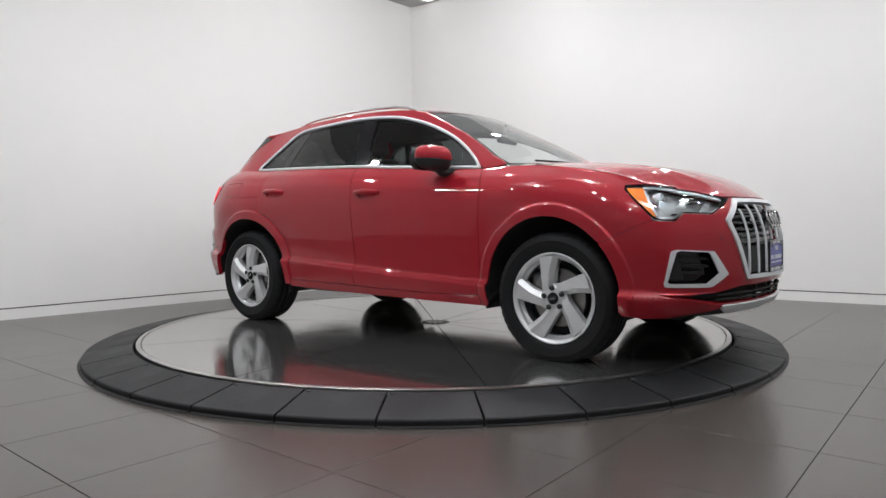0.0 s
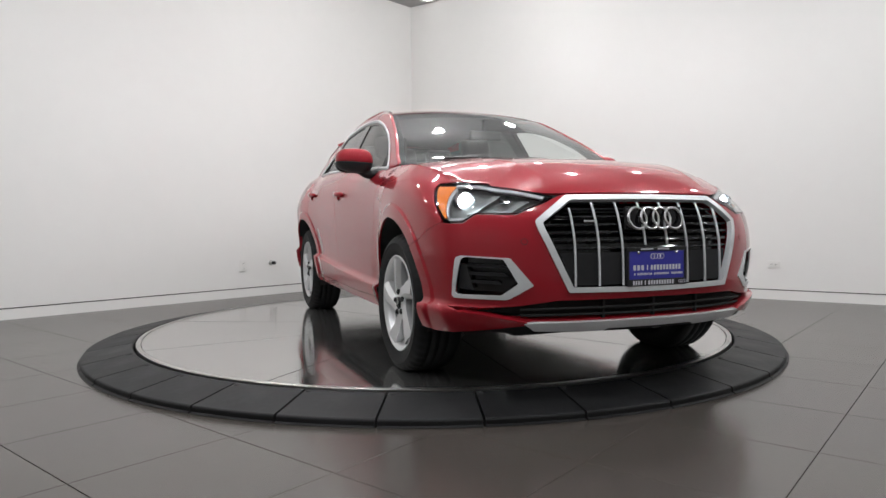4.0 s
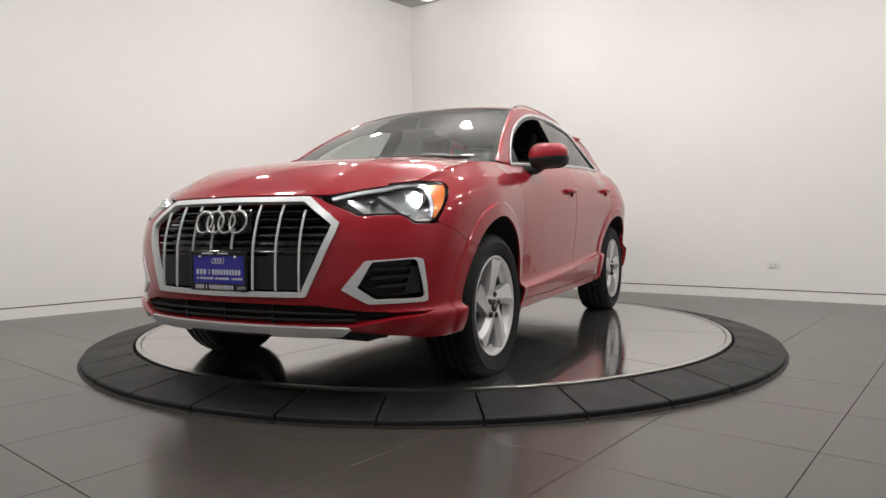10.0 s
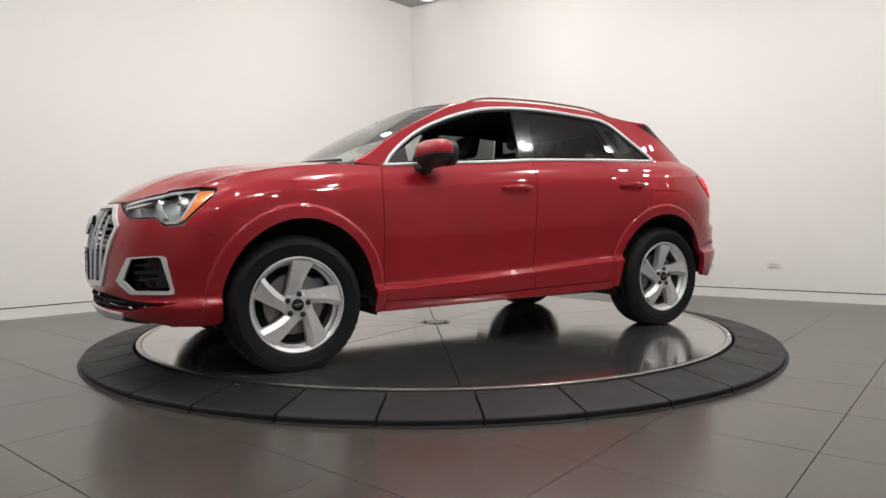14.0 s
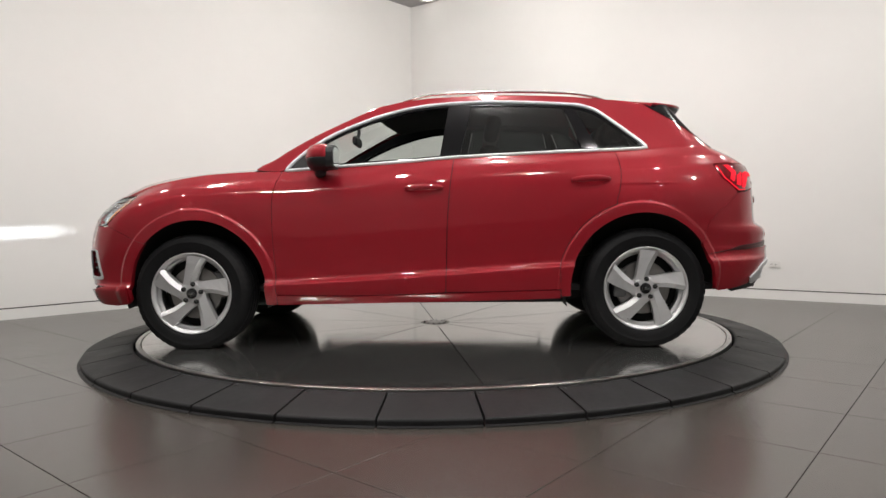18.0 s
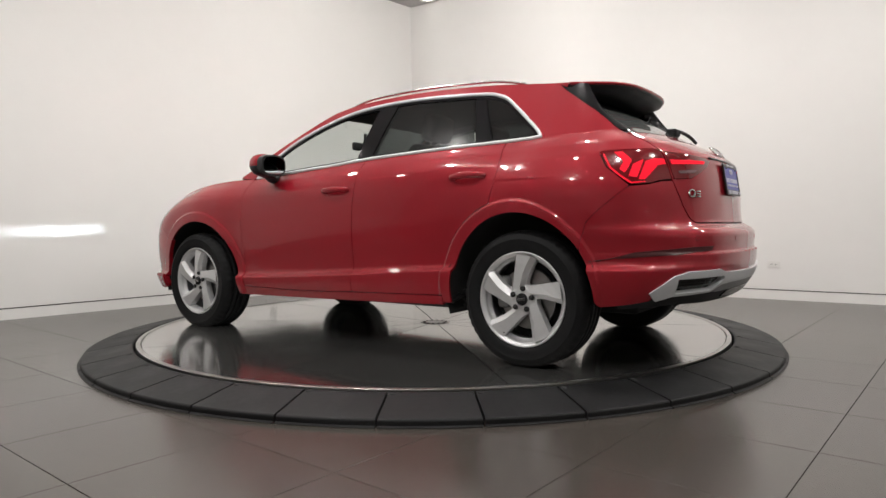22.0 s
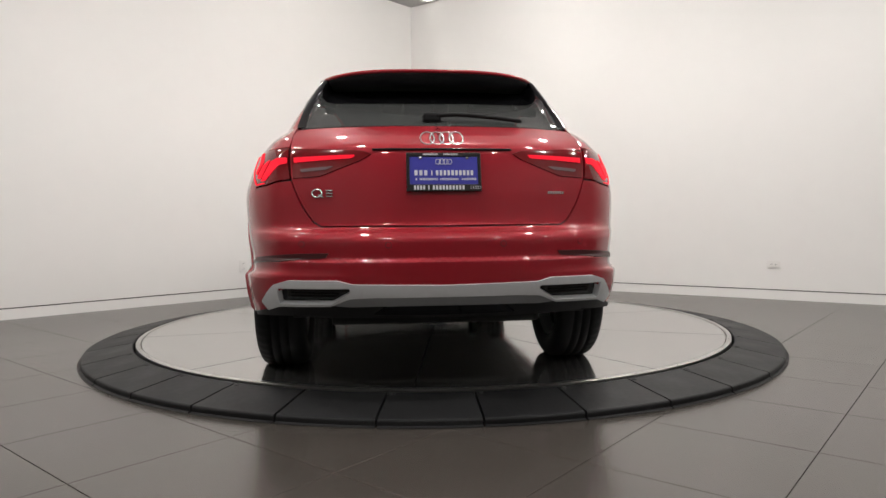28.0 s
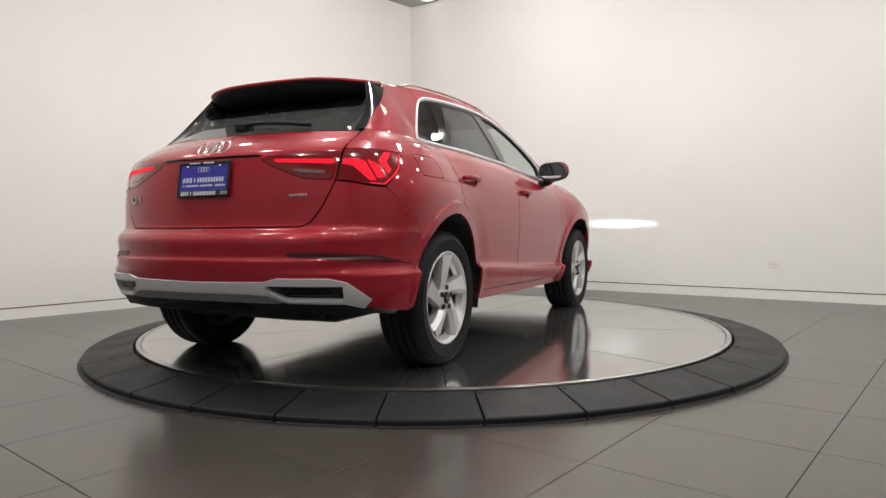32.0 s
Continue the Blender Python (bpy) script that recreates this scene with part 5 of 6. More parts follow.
v, f = tube(smooth_path(groove, 5), 0.0022, 5)
both("bumper_groove", make_mesh("bumper_groove", v, f), DARK_GAP, car, "dark joint in the bumper")
# silver diffuser with mock outlets
DF = on_tail([(0, 0.478), (0.39, 0.484), (0.45, 0.500), (0.66, 0.498), (0.725, 0.478)]) + on_side([(-1.955, 0.40), (-1.968, 0.362)]) + on_tail([(0.70, 0.385), (0.48, 0.392), (0.40, 0.425), (0.30, 0.430), (0, 0.430)])
df = DF + [(2 * S_END - s, z) for s, z in DF[::-1] if abs(s - S_END) > 1e-4]
OUTLET = on_tail([(0.708, 0.464), (0.40, 0.468), (0.395, 0.452), (0.475, 0.402), (0.700, 0.397)])
part("diffuser", panel("diffuser", df, holes=[OUTLET, mir(OUTLET)], lift=0.010, depth=0.03, grid=(0.02, 0.012)), SILVER, car, "matt silver rear diffuser trim")
both("outlet_insert", panel("outlet_insert", OUTLET, lift=-0.022, depth=0, grid=(0.02, 0.012)), GLOSS_BLACK, car, "black mock outlet")
for z in (0.418, 0.432, 0.446):
    both("outlet_slat", panel("outlet_slat", on_tail([(0.665, z + 0.004), (0.45, z + 0.004), (0.46, z - 0.001), (0.665, z - 0.001)]), lift=-0.016, depth=0.012, grid=(0.02, 0.01)), GLOSS_BLACK, car)
LOWB = on_tail([(0, 0.43), (0.30, 0.43), (0.40, 0.427), (0.48, 0.394), (0.70, 0.387)]) + on_side([(-1.966, 0.366), (-1.90, 0.350), (-1.82, 0.338), (-1.83, 0.322), (-1.90, 0.330)]) + on_tail([(0.66, 0.340), (0.42, 0.334), (0, 0.334)])
lb = LOWB + [(2 * S_END - s, z) for s, z in LOWB[::-1] if abs(s - S_END) > 1e-4]
part("lower_valance", panel("lower_valance", lb, lift=0.002, depth=0.06, grid=(0.03, 0.015)), BLACK_TRIM, car, "black plastic lower valance")
# lower blade faces down: its shade is painted as a darker silver
BLADE = on_tail([(0, 0.429), (0.30, 0.429), (0.40, 0.424), (0.475, 0.394), (0.40, 0.388), (0.30, 0.391), (0, 0.392)])
blade = BLADE + mir(BLADE)[::-1][1:-1]
part("diffuser_blade", panel("diffuser_blade", blade, lift=0.007, depth=0.02, grid=(0.02, 0.012)), SHADED_SILVER, car, "lower silver diffuser blade with its shade in the colour")
INS = on_tail([(0, 0.391), (0.25, 0.390), (0.30, 0.354), (0, 0.350)])
ins = INS + [(2 * S_END - s, z) for s, z in INS[::-1] if abs(s - S_END) > 1e-4]
part("tow_recess", panel("tow_recess", ins, lift=0.008, depth=0.01), GLOSS_BLACK, car, "black recess in the valance")

# parking sensors in both bumpers
def disc_line(y, z, radius):
    return [(y + radius * math.cos(a), z + radius * math.sin(a)) for a in np.linspace(0, 2 * math.pi, 16, endpoint=False)]


for y, z, where in ((0.585, 0.652, on_nose), (-0.585, 0.652, on_nose), (0.24, 0.645, on_tail), (-0.24, 0.645, on_tail), (0.60, 0.650, on_tail), (-0.60, 0.650, on_tail)):
    part("sensor_rim", panel("sensor_rim", where(disc_line(y, z, 0.0135)), lift=0.0008, depth=0, grid=(0.02, 0.02), edge_step=0.004), DARK_GAP, car)
    part("parking_sensor", panel("parking_sensor", where(disc_line(y, z, 0.0115)), lift=0.002, depth=0.002, grid=(0.02, 0.02), edge_step=0.004), PAINT, car, "round red parking sensor")

# ---- side windows ----
def lerp_edge(a, b, n=6):
    return [(a[0] + (b[0] - a[0]) * i / n, a[1] + (b[1] - a[1]) * i / n) for i in range(n + 1)]


def dlo_between(front_line, rear_line):
    """The part of the window opening between two slanted edges given by their lower and upper ends."""
    def ahead(line, q):
        (x0, z0), (x1, z1) = line
        return q[0] - (x0 + (x1 - x0) * (q[1] - z0) / (z1 - z0))
    dense = resample(inset(resample(DLO, 0.02, True), 0.004), 0.006, True)
    pts = [tuple(q) for q in dense if (front_line is None or ahead(front_line, q) <= 0) and (rear_line is None or ahead(rear_line, q) >= 0)]
    c = np.mean(pts, axis=0)
    return pts


FRONT_EDGE = [(-0.130, 1.11), (-0.195, 1.48)]
B_REAR = [(-0.258, 1.12), (-0.345, 1.49)]
C_FRONT = [(-0.990, 1.15), (-0.890, 1.48)]
C_REAR = [(-1.105, 1.15), (-0.955, 1.47)]


def order(pts):
    """Sorts outline points round their middle, as these window shapes are all star-shaped."""
    p = np.array(pts)
    c = p.mean(0)
    return p[np.argsort(np.arctan2((p[:, 1] - c[1]) * 2.0, p[:, 0] - c[0]))]


g_front = order(dlo_between(None, FRONT_EDGE))
g_rear = order(dlo_between(B_REAR, C_FRONT))
g_quarter = order(dlo_between(C_REAR, None))
b_pillar = order(dlo_between(FRONT_EDGE, B_REAR))
c_pillar = order(dlo_between(C_FRONT, C_REAR))
me = panel("front_window", on_side(g_front), lift=-0.010, depth=0.004, grid=(0.04, 0.03))
part("front_window", mirrored(me), TINT_FRONT, car, "lightly tinted raised front side window")
both("rear_window_pane", panel("rear_window_pane", on_side(g_rear), lift=-0.008, depth=0.004, grid=(0.04, 0.03)), TINT, car, "dark tinted rear door window")
both("quarter_window", panel("quarter_window", on_side(g_quarter), lift=-0.007, depth=0.004, grid=(0.04, 0.03)), TINT, car, "dark tinted quarter window")
both("door_pillar", panel("door_pillar", on_side(b_pillar), lift=-0.004, depth=0.03, grid=(0.04, 0.03)), GLOSS_BLACK, car, "gloss black door pillar")
both("window_divider", panel("window_divider", on_side(c_pillar), lift=-0.006, depth=0.03, grid=(0.04, 0.03)), GLOSS_BLACK, car, "black divider between the rear windows")
dl = resample(DLO, 0.015, True)
inner = inset(dl, 0.024)
both("window_seal", panel("window_seal", on_side(dl), holes=[on_side(inner)], lift=-0.003, depth=0.012, grid=(0.05, 0.05)), GLOSS_BLACK, car, "black window seal")


def side_pts(points, lift):
    out = []
    for x, z in points:
        out.append(head_pt(x, z, lift))
    return np.array(out)


chrome_path = side_pts(inset(resample(DLO, 0.02, True), 0.003), 0.003)
v, f = tube(chrome_path, 0.0105, 8, True, flat=0.5, up=(0, 1, 0))
both("window_trim", make_mesh("window_trim", v, f), SILVER, car, "satin chrome window surround")


# dark joints behind the panel gaps
def joint(line, width=0.016, lift=-0.009, where=on_side):
    p = resample(np.array(line), 0.03)
    t = np.gradient(p, axis=0)
    t /= np.linalg.norm(t, axis=1)[:, None] + 1e-9
    n = np.stack([-t[:, 1], t[:, 0]], -1) * width
    q = where([tuple(a) for a in p + n]) + where([tuple(a) for a in (p - n)[::-1]])
    return panel("joint", q, lift=lift, depth=0, grid=(0.05, 0.05))


for ln in (seam_f, seam_m, np.vstack([seam_r, r_flare, rear_low]), JOINT_F,
           REAR_JOINT):
    both("joint", joint(ln), DARK_GAP, car)
outer = [(p[0] + 0.004, p[1] + 0.010) for p in hood_rim]
me = patch("joint", outer + [(p[0] - 0.012, p[1] - 0.016) for p in hood_rim[::-1]], hood_surf, hood_normal, lift=-0.012, depth=0, grid=(0.05, 0.05))
both("joint", me, DARK_GAP, car)
gj = on_tail([(0, 0.735), (0.50, 0.74), (0.60, 0.84), (0.63, 0.95), (0.64, 1.16), (0.69, 1.16), (0.69, 0.90), (0.62, 0.78), (0.55, 0.705), (0, 0.700)])
both("joint", panel("joint", gj, lift=-0.016, depth=0, grid=(0.05, 0.05)), DARK_GAP, car)

# ---- door handles ----
for x0, z0 in ((-0.048, 0.940), (-1.018, 0.976)):
    pth, rad = [], []
    for i in range(17):
        w = i / 16
        x = x0 + 0.112 * (1 - 2 * w)
        z = z0 + 0.004 * (w - 0.5)
        rise = math.sin(math.pi * w) ** 0.55
        pth.append(head_pt(x, z, 0.004 + 0.030 * rise))
        rad.append(0.010 + 0.008 * rise)
    v, f = tube(pth, np.array(rad), 10, flat=0.62, up=(0, 1, 0))
    both("door_handle", make_mesh("door_handle", v, f), PAINT, car, "red door handle")

for cup in CUPS:
    both("handle_cup", panel("handle_cup", on_side([tuple(q) for q in inset(np.array(cup), -0.004)]), lift=-0.012, depth=0, grid=(0.03, 0.02)), PAINT, car, "red recess behind the handle")

# ---- exterior mirrors ----
def mirror_shell(z_from, z_to, nu=28, nv=14):
    """A slice of the rounded mirror housing between two heights from -1 to 1."""
    verts, faces = [], []
    for i in range(nv + 1):
        h = z_from + (z_to - z_from) * i / nv
        ph = math.asin(max(-1, min(1, h)))
        c = max(math.cos(ph), 0.0) ** 0.55
        for j in range(nu):
            a = 2 * math.pi * j / nu
            ca, sa = math.cos(a), math.sin(a)
            sx = abs(ca) ** 0.75 * (1 if ca > 0 else -1)
            sy = abs(sa) ** 0.75 * (1 if sa > 0 else -1)
            y = 0.112 * sy * c
            wide = 1.0 - 0.22 * (sy + 1) / 2
            x = (0.108 * sx if sx > 0 else 0.070 * sx) * c * wide - 0.03 * (sy + 1) / 2
            verts.append((0.555 + x, 0.912 + y, 1.118 + 0.078 * h * (1 - 0.10 * (sy + 1) / 2) + 0.012 * (sy + 1) / 2))
    for i in range(nv):
        for j in range(nu):
            j2 = (j + 1) % nu
            faces.append((i * nu + j, i * nu + j2, (i + 1) * nu + j2, (i + 1) * nu + j))
    faces.append(tuple(range(nu))[::-1])
    faces.append(tuple(nv * nu + j for j in range(nu)))
    return make_mesh("mirror_cap", verts, faces)


for side in (1, -1):
    root = new("side_mirror")
    root.parent = car
    root["label"] = "red door mirror with black lower shell"
    caps = [("mirror_cap", mirror_shell(-0.18, 0.99), PAINT, "glossy red mirror cap"), ("mirror_base", mirror_shell(-0.97, -0.19), BLACK_TRIM, "black lower mirror shell")]
    stalk = smooth_path([(0.585, 0.765, 1.045), (0.575, 0.80, 1.04), (0.565, 0.845, 1.045), (0.56, 0.885, 1.075)], 5)
    v, f = tube(stalk, 0.034, 12, flat=0.8)
    caps.append(("mirror_arm", make_mesh("mirror_arm", v, f), BLACK_TRIM, "black mirror arm"))
    ring28 = [(abs(math.cos(a)) ** 0.7 * math.copysign(1, math.cos(a)), abs(math.sin(a)) ** 0.7 * math.copysign(1, math.sin(a))) for a in np.linspace(0, 2 * math.pi, 28, endpoint=False)]
    fr = [(0.458, 0.912 + 0.100 * c, 1.122 + 0.068 * s) for c, s in ring28]
    verts = fr + [(x + 0.04, 0.912 + (y - 0.912) * 1.04, 1.122 + (z - 1.122) * 1.04) for x, y, z in fr]
    faces = [tuple(range(28))] + [(i, i + 28, (i + 1) % 28 + 28, (i + 1) % 28) for i in range(28)]
    caps.append(("mirror_frame", make_mesh("mirror_frame", verts, [q[::-1] for q in faces], smooth=False), BLACK_TRIM, "black frame round the mirror glass"))
    gl = [(0.455, 0.912 + 0.088 * c, 1.122 + 0.057 * s) for c, s in ring28]
    verts = gl + [(x + 0.03, y, z) for x, y, z in gl]
    faces = [tuple(range(28))] + [(i, i + 28, (i + 1) % 28 + 28, (i + 1) % 28) for i in range(28)]
    caps.append(("mirror_glass", make_mesh("mirror_glass", verts, [q[::-1] for q in faces], smooth=False), MIRROR, "mirror glass"))
    for n, me, mt, lb in caps:
        if side > 0:
            part(n, me, mt, root, lb)
        else:
            me.materials.append(mt)
            part(n, mirrored(me), None, root, lb)
    # small black triangle before the window
tri_l = [(0.79, 1.062), (0.64, 1.072), (0.64, 1.175), (0.70, 1.145)]
both("mirror_foot", panel("mirror_foot", on_side(tri_l), lift=-0.001, depth=0.02, grid=(0.03, 0.03)), BLACK_TRIM, car, "black mirror foot panel")

# ---- sills, underbody, arch liners ----
SILL_RED = [(0.837, 0.313), (0.4, 0.306), (0.0, 0.313), (-0.172, 0.320), (-0.5, 0.328), (-0.843, 0.336), (-0.843, 0.286), (-0.2, 0.270), (0.4, 0.260), (0.837, 0.254)]
both("sill_panel", panel("sill_panel", on_side(SILL_RED), lift=-0.001, depth=0.02, grid=(0.04, 0.01)), PAINT, car, "red sill under the doors")
both("joint", panel("joint", on_side([(0.85, 0.33), (0.4, 0.322), (-0.172, 0.336), (-0.86, 0.352), (-0.86, 0.322), (-0.172, 0.306), (0.4, 0.292), (0.85, 0.30)]), lift=-0.010, depth=0, grid=(0.05, 0.05)), DARK_GAP, car)
SILL = [(0.905, 0.284), (0.4, 0.290), (-0.172, 0.298), (-0.91, 0.314), (-0.905, 0.290), (-0.2, 0.275), (0.4, 0.266), (0.902, 0.262)]
both("sill_trim", panel("sill_trim", on_side(SILL), lift=-0.020, depth=0.10, grid=(0.05, 0.02)), BLACK_TRIM, car, "black plastic sill trim")
part("underbody", box(1.78, 1.42, 0.05, (0, 0, 0.272), 0.02), LINER, car, "black underbody tray")
part("underbody", box(0.95, 1.06, 0.06, (1.42, 0, 0.245), 0.02), LINER, car, "black underbody tray")
part("underbody", box(0.86, 1.00, 0.06, (-1.38, 0, 0.285), 0.02), LINER, car, "black underbody tray")
part("bulkhead", box(0.03, 1.00, 0.42, (2.02, 0, 0.50), 0.01), LINER, car, "dark inner nose")
part("bulkhead", box(0.03, 1.30, 0.38, (-2.03, 0, 0.52), 0.01), LINER, car, "dark inner tail")
v, f = tube([(-1.86, -0.45, 0.30), (-1.85, -0.30, 0.292), (-1.80, 0.0, 0.285), (-1.76, 0.3, 0.292)], 0.03, 12)
part("silencer", make_mesh("silencer", v, f), LINER, car, "dark silencer pipe")
for cx, r in ((1.312, 0.432), (-1.315, 0.445)):
    v, f = [], []
    n = 30
    for i in range(n + 1):
        a = radians(-14 + (208 if cx > 0 else 192) * i / n)
        for y in (0.878, 0.58, 0.56):
            rr = r if y > 0.57 else r * 0.3
            px, pz = cx + rr * math.cos(a), 0.345 + rr * math.sin(a)
            v.append((px, head_pt(px, max(pz, 0.28), -0.008)[1] if y > 0.8 else y, pz))
    for i in range(n):
        for j in range(2):
            f.append((i * 3 + j, (i + 1) * 3 + j, (i + 1) * 3 + j + 1, i * 3 + j + 1))
    both("arch_liner", make_mesh("arch_liner", v, f), LINER, car, "black wheel arch liner")


# ---- wheels ----
TYRE_PROFILE = [(0.232, -0.022), (0.238, -0.006), (0.244, 0.001), (0.247, 0.0005), (0.250, 0.004), (0.262, 0.009), (0.285, 0.0145), (0.300, 0.0148), (0.303, 0.0165), (0.307, 0.0163), (0.309, 0.0135), (0.325, 0.008), (0.338, -0.004), (0.346, -0.018), (0.350, -0.034)]
SHOULDER = (12, 13, 14)
for y in (-0.062, -0.105, -0.148):
    TYRE_PROFILE += [(0.3515, y + 0.008), (0.3445, y + 0.006), (0.3445, y - 0.002), (0.352, y - 0.004)]
TYRE_PROFILE += [(0.350, -0.185), (0.346, -0.200), (0.338, -0.214), (0.318, -0.226), (0.285, -0.232), (0.25, -0.222), (0.232, -0.205)]


def tyre_mesh(hub_z):
    """The tyre, pressed flat where it stands."""
    v, f = lathe(TYRE_PROFILE, 192)
    k = len(TYRE_PROFILE)
    out = []
    for i, (x, y, z) in enumerate(v):
        q = i % k
        # cross grooves between the shoulder blocks
        cut = 0.986 if (i // k) % 4 == 0 and q in SHOULDER else 1.0
        out.append((x * cut, y, z * cut))
    v = out
    v = [(x, y + (0.006 * max(0.0, min(1.0, (-hub_z + 0.05 - z) / 0.06)) if y > -0.04 else 0), max(z, -hub_z)) for x, y, z in v]
    return make_mesh("tyre", v, f)


rim_prof = [(0.232, -0.014), (0.2415, -0.002), (0.2435, 0.003), (0.241, 0.006), (0.236, 0.005), (0.231, 0.001), (0.226, -0.003), (0.221, -0.006), (0.217, -0.016), (0.2165, -0.034), (0.204, -0.038), (0.202, -0.050), (0.212, -0.056), (0.212, -0.17), (0.232, -0.205)]
v, f = lathe(rim_prof, 96)
rim_me = make_mesh("rim", v, f)
SPOKE_LEFT = [(-21, 12), (-16, 22), (-13, 38), (-9.5, 57), (-6.5, 72.5)]
SPOKE_RIDGE = [(-5, 16), (0, 28), (4.5, 42), (12.5, 56), (20, 68)]
SPOKE_RIGHT = [(6, 18), (8, 28), (12, 38), (20, 53), (29, 66)]


def spoke(turn):
    """One swept spoke with a broad and a narrow facet."""
    a = radians(turn)
    ca, sa = math.cos(a), math.sin(a)
    unit = 0.00318
    heights = [-0.012, -0.006, -0.002, 0.001, 0.001]
    verts, faces = [], []
    for i in range(5):
        for (u, w), dy in ((SPOKE_LEFT[i], -0.050), (SPOKE_LEFT[i], -0.006), (SPOKE_LEFT[i], -0.004), (SPOKE_RIDGE[i], 0.008), (SPOKE_RIGHT[i], -0.012), (SPOKE_RIGHT[i], -0.014), (SPOKE_RIGHT[i], -0.050)):
            u, w = u * unit, w * unit
            verts.append((-(u * ca + w * sa), heights[i] + dy, -u * sa + w * ca))
    for i in range(4):
        for j in range(6):
            faces.append((i * 7 + j, i * 7 + j + 1, (i + 1) * 7 + j + 1, (i + 1) * 7 + j))
    return make_mesh("spoke", verts, faces, smooth=False)


def wheel_parts(turn, hub_z):
    out = [("tyre", tyre_mesh(hub_z), TYRE, "black tyre"), ("rim", rim_me, ALLOY, "silver rim")]
    for k in range(5):
        out.append(("spoke", spoke(turn + 72 * k), ALLOY, ""))
    v, f = lathe([(0.0005, -0.004), (0.052, -0.006), (0.068, -0.010), (0.076, -0.03), (0.076, -0.06)], 40)
    out.append(("hub", make_mesh("hub", v, [q[::-1] for q in f]), ALLOY, "silver hub"))
    v, f = lathe([(0.0005, 0.004), (0.026, 0.004), (0.031, 0.001), (0.032, -0.006)], 32)
    out.append(("hub_cap", make_mesh("hub_cap", v, [q[::-1] for q in f]), GLOSS_BLACK, "black centre cap with emblem"))
    for k in range(4):
        path = [(-0.0135 + k * 0.009 + 0.0062 * math.cos(a), 0.0046, 0.0062 * math.sin(a)) for a in np.linspace(0, 2 * math.pi, 16, endpoint=False)]
        v, f = tube(path, 0.0009, 5, True, up=(0, 1, 0))
        out.append(("cap_ring", make_mesh("cap_ring", v, f), CHROME, ""))
    for k in range(5):
        a = radians(82 - turn + 72 * k)
        v, f = lathe([(0.0005, 0.004), (0.0075, 0.004), (0.0085, 0.001), (0.0135, 0.000), (0.0140, -0.012)], 14)
        v = [(x - 0.055 * math.cos(a), y + 0.001, z + 0.055 * math.sin(a)) for x, y, z in v]
        out.append(("wheel_bolt", make_mesh("wheel_bolt", v, [q[::-1] for q in f]), DARK_GAP, "dark wheel bolt"))
    v, f = lathe([(0.06, -0.070), (0.155, -0.070), (0.158, -0.074), (0.158, -0.094), (0.06, -0.094)], 64)
    out.append(("brake_disc", make_mesh("brake_disc", v, [q[::-1] for q in f], smooth=False), BRAKE, "steel brake disc"))
    # shield widened to fill the barrel, a dark sheet for the shade between spokes
    v, f = lathe([(0.0005, -0.115), (0.2115, -0.125), (0.2115, -0.14)], 40)
    out.append(("dust_shield", make_mesh("dust_shield", v, [q[::-1] for q in f], smooth=False), LINER, "dark dust shield, widened to stand in for shade in the barrel"))
    v, f = lathe([(0.0035, 0.0), (0.0035, 0.035), (0.0005, 0.036)], 8)
    out.append(("valve", make_mesh("valve", [(x + 0.205 * math.cos(0.9), y - 0.035, z - 0.205 * math.sin(0.9)) for x, y, z in v], [q[::-1] for q in f]), BLACK_TRIM, ""))
    return out


for x, turn, hub_y, hub_z, spins in ((1.34, 0, 0.892, 0.331, (0, 15)), (-1.335, 6, 0.866, 0.344, (8, 10))):
    pieces = wheel_parts(turn, hub_z)
    for right in (False, True):
        root = new("wheel")
        root.parent = car
        root.matrix_basis = pose(x, -hub_y if right else hub_y, hub_z, 0, 0, 180 if right else 0)
        root["label"] = "five-spoke silver alloy wheel with black tyre"
        for n, me, mt, lb in pieces:
            part(n, me, mt, root, lb, None if n == "tyre" else pose(0, 0, 0, 0, spins[right], 0))
        cal = box(0.075, 0.06, 0.17, (0, 0, 0), 0.018, 3)
        cx = x - 0.135 if x > 0 else x + 0.135
        part("brake_caliper", cal, CALIPER, car, "grey brake caliper", m=pose(cx, (0.785 if not right else -0.785), 0.372))

# ---- cabin ----
FLOOR_Z = 0.34
part("cabin_floor", box(2.9, 1.40, 0.04, (-0.35, 0, FLOOR_Z), 0.01), CABIN, car, "dark cabin floor")
cab = np.array([[p[0], p[1], p[2] - 0.035] for p in [(v.co.x, v.co.y * 0.93, v.co.z) for v in bpy.data.objects["roof"].data.vertices]])
me = make_mesh("headliner", cab, [tuple(p.vertices)[::-1] for p in bpy.data.objects["roof"].data.polygons if max(cab[i][0] for i in p.vertices) < 0.34 and min(cab[i][0] for i in p.vertices) > -1.5])
part("headliner", me, HEADLINER, car, "dark grey headliner")
both("inner_roof_side", panel("inner_roof_side", on_side(cant), lift=-0.030, depth=0, grid=(0.04, 0.02)), CABIN, car, "black inner pillar trim")
both("front_door_card", panel("front_door_card", on_side(front_door_line), lift=-0.055, depth=0, grid=(0.06, 0.04)), CABIN, car, "black door card")
both("rear_door_card", panel("rear_door_card", on_side(rear_door_line), lift=-0.055, depth=0, grid=(0.06, 0.04)), CABIN, car, "black door card")
both("quarter_trim", panel("quarter_trim", on_side([(-1.2, 1.16), (-1.2, 0.86), (-1.7, 0.86), (-1.7, 1.30), (-1.5, 1.43), (-1.15, 1.45), (-1.3, 1.30), (-1.36, 1.16)]), lift=-0.05, depth=0, grid=(0.06, 0.04)), CABIN, car, "black cargo trim")
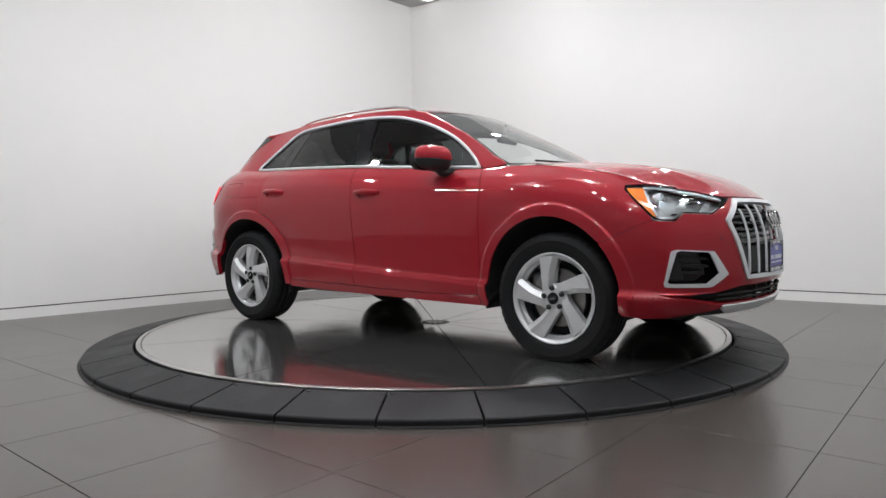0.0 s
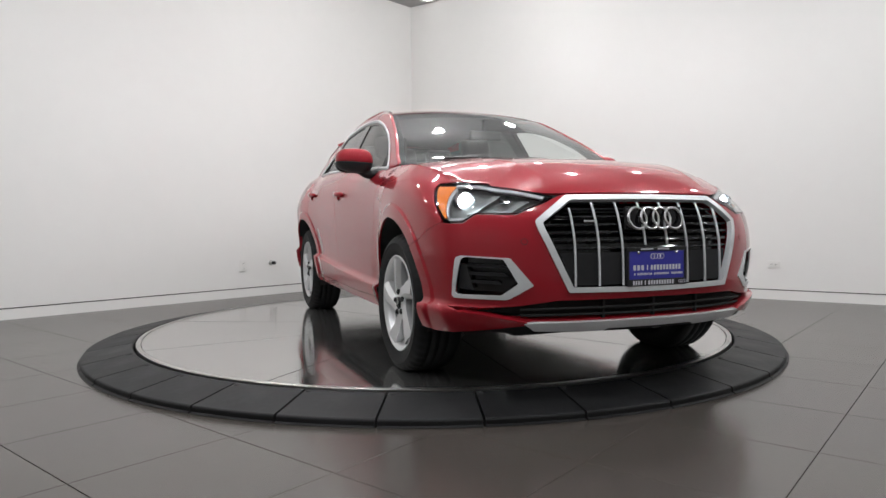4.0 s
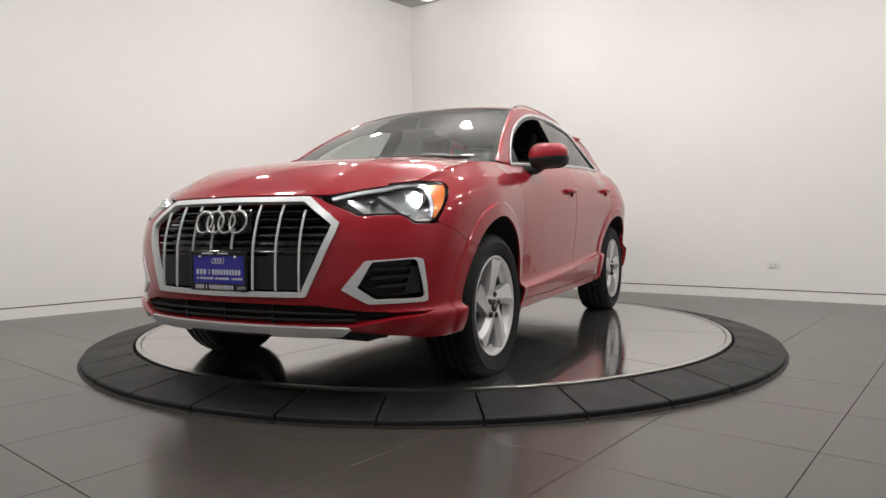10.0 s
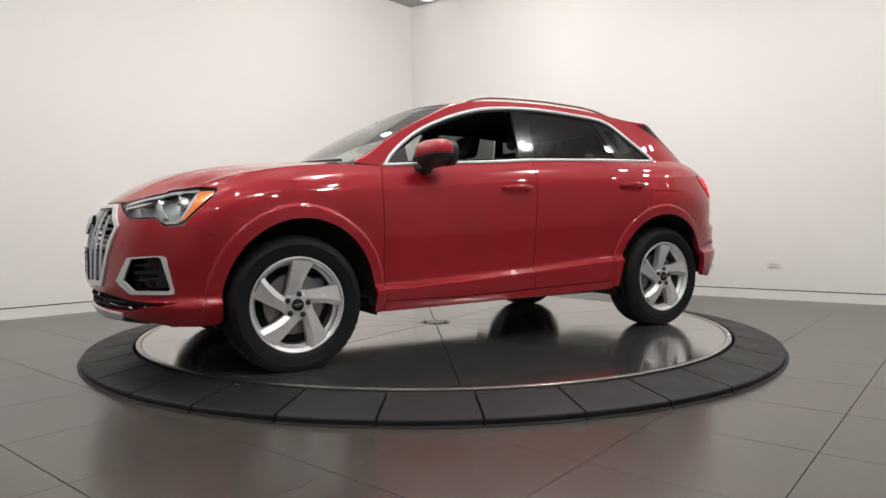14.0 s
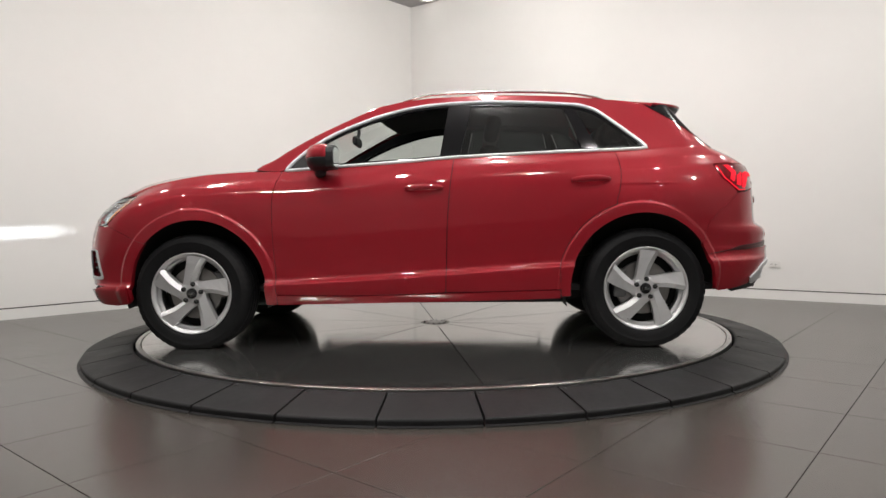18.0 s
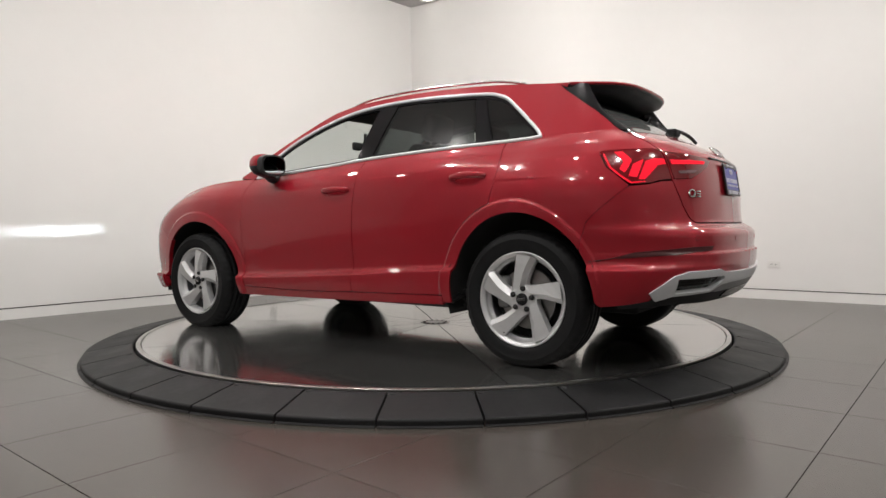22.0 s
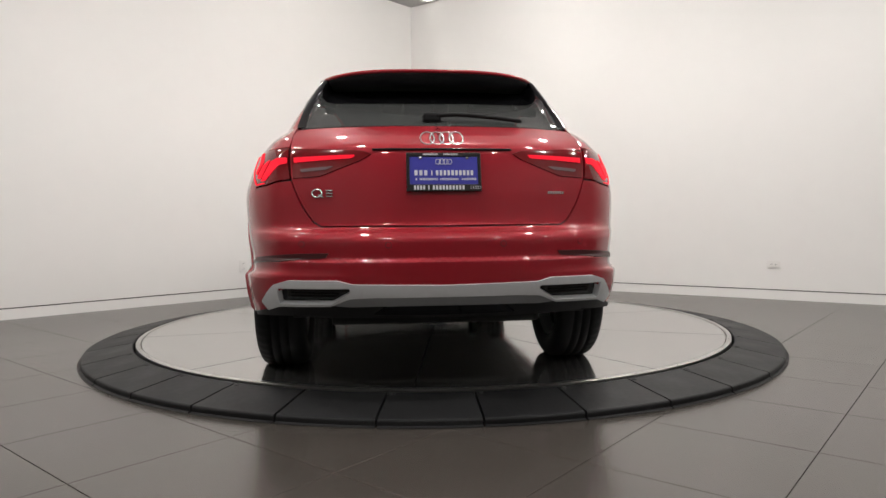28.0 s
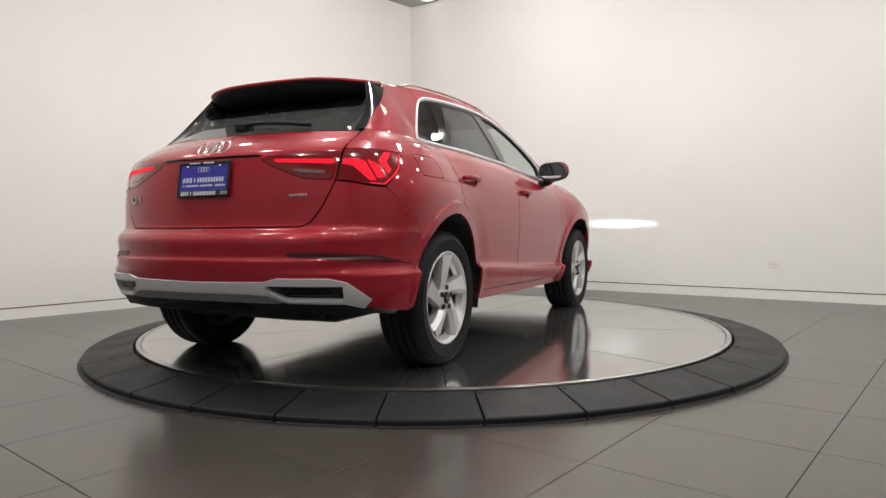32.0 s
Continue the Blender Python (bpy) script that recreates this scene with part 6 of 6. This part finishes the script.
top = box(0.56, 1.34, 0.10, (0, 0, 0), 0.045, 3)
dash = part("dashboard", top, CABIN, car, "black dashboard", m=pose(0.70, 0, 1.000, 0, 5, 0))
part("dash_front", box(0.12, 1.34, 0.36, (0.48, 0, 0.80), 0.03, 3), CABIN, car, "black dashboard front")
part("instrument_hood", box(0.20, 0.36, 0.06, (0.50, 0.36, 1.055), 0.025, 3), CABIN, car, "black instrument hood")
part("centre_console", box(0.9, 0.24, 0.26, (0.05, 0, 0.52), 0.03, 3), CABIN, car, "black centre console")
c = np.array([0.30, 0.36, 0.955])
pth = []
for a in np.linspace(0, 2 * math.pi, 40, endpoint=False):
    pth.append((c[0] + 0.182 * math.sin(a) * 0.42, c[1] + 0.182 * math.cos(a), c[2] + 0.182 * math.sin(a) * 0.907))
v, f = tube(pth, 0.016, 10, True, up=(1, 0, 0.4))
sw = part("steering_wheel", make_mesh("steering_wheel", v, f), LEATHER, car, "black leather steering wheel")
part("steering_hub", box(0.05, 0.15, 0.11, (c[0] + 0.02, c[1], c[2]), 0.02, 3), CABIN, sw, "black steering hub")
part("steering_spoke", box(0.02, 0.34, 0.03, (c[0] + 0.02, c[1], c[2]), 0.008, 2), CABIN, sw)
v, f = tube([(0.35, 0.36, 0.93), (0.52, 0.36, 0.87)], 0.03, 12)
part("steering_column", make_mesh("steering_column", v, f), CABIN, car, "black steering column")
v, f = tube(smooth_path([(0.475, 0, 1.425), (0.475, 0, 1.385), (0.485, 0, 1.345)], 4), 0.012, 8)
part("mirror_stem", make_mesh("mirror_stem", v, f), CABIN, car)
part("rear_view_mirror", box(0.035, 0.235, 0.062, (0.485, 0.01, 1.322), 0.016, 3), CABIN, car, "black interior mirror")


def seat(x, y, width, bench=False):
    root = new("seat")
    root.parent = car
    root["label"] = "black leather rear bench" if bench else "black leather front seat with headrest"
    part("cushion", box(0.52, width, 0.16, (x + 0.20, y, 0.60), 0.05, 4), LEATHER, root, m=pose(0, 0, 0, 0, 0, 0))
    part("backrest", box(0.15, width * 0.94, 0.66, (0, 0, 0.30), 0.06, 4), LEATHER, root, m=pose(x - 0.06, y, 0.62, 0, -17, 0))
    for hy in ((0,) if not bench else (-0.36, 0.0, 0.36)):
        part("headrest", box(0.10, 0.255, 0.175, (0, 0, 0.74), 0.042, 4), LEATHER, root, m=pose(x - 0.055, y + hy, 0.62, 0, -15, 0))
        for dy in (-0.05, 0.05):
            v, f = tube([(0, dy, 0.60), (0, dy, 0.70)], 0.006, 6)
            part("headrest_post", make_mesh("headrest_post", v, f), BRAKE, root, m=pose(x - 0.055, y + hy, 0.62, 0, -15, 0))


seat(-0.22, 0.36, 0.50)
seat(-0.22, -0.36, 0.50)
seat(-1.02, 0.0, 1.22, True)
part("cargo_cover", box(0.62, 1.16, 0.02, (-1.50, 0, 1.06), 0.006), CABIN, car, "black cargo cover")

# ---- floor tiles ----
for i in range(-12, 14):
    for j in range(-14, 12):
        c = N1 * (-0.238 + T1 * (i + 0.5)) + N2 * (-2.926 + T2 * (j + 5 + 0.5))
        rel = c - CORNER
        den = LEFT_DIR.x * RIGHT_DIR.y - LEFT_DIR.y * RIGHT_DIR.x
        u = (rel.x * RIGHT_DIR.y - rel.y * RIGHT_DIR.x) / den
        w = (LEFT_DIR.x * rel.y - LEFT_DIR.y * rel.x) / den
        if -0.3 < u < SIDE + 0.2 and -0.3 < w < SIDE + 0.2 and c.y > -6.2 and (c.length > 1.5):
            part("tile", tile_me, None, ground, m=pose(c.x, c.y, 0.0, 0, 0, 49.8 - 90))


# ---- what moves: the turntable turns with the car on it ----
def motions():
    turn = [(0, -13.9), (0.5, -16.4), (1, -20.1), (1.5, -24.1), (2, -28.1), (3.5, -40.05), (8, -76.25), (14, -125.25), (20, -174.56), (26, -223.35), (32, -271.2)]
    angle = spl([(t, -a) for t, a in turn])
    ox, oy, heading = 0.1134, 0.1248, -25.05
    times = [0, 0.5, 1, 1.5, 2, 2.5] + list(range(3, 33))
    table_rows, car_rows = [], []
    for t in times:
        a = -float(angle(t))
        c, s = math.cos(radians(a)), math.sin(radians(a))
        table_rows.append((t, pose(0, 0, DISC, 0, 0, a)))
        car_rows.append((t, pose(ox * c - oy * s, ox * s + oy * c, DISC + 0.001, 0, 0, a + heading)))
    walk(table, table_rows)
    walk(car, car_rows)


motions()
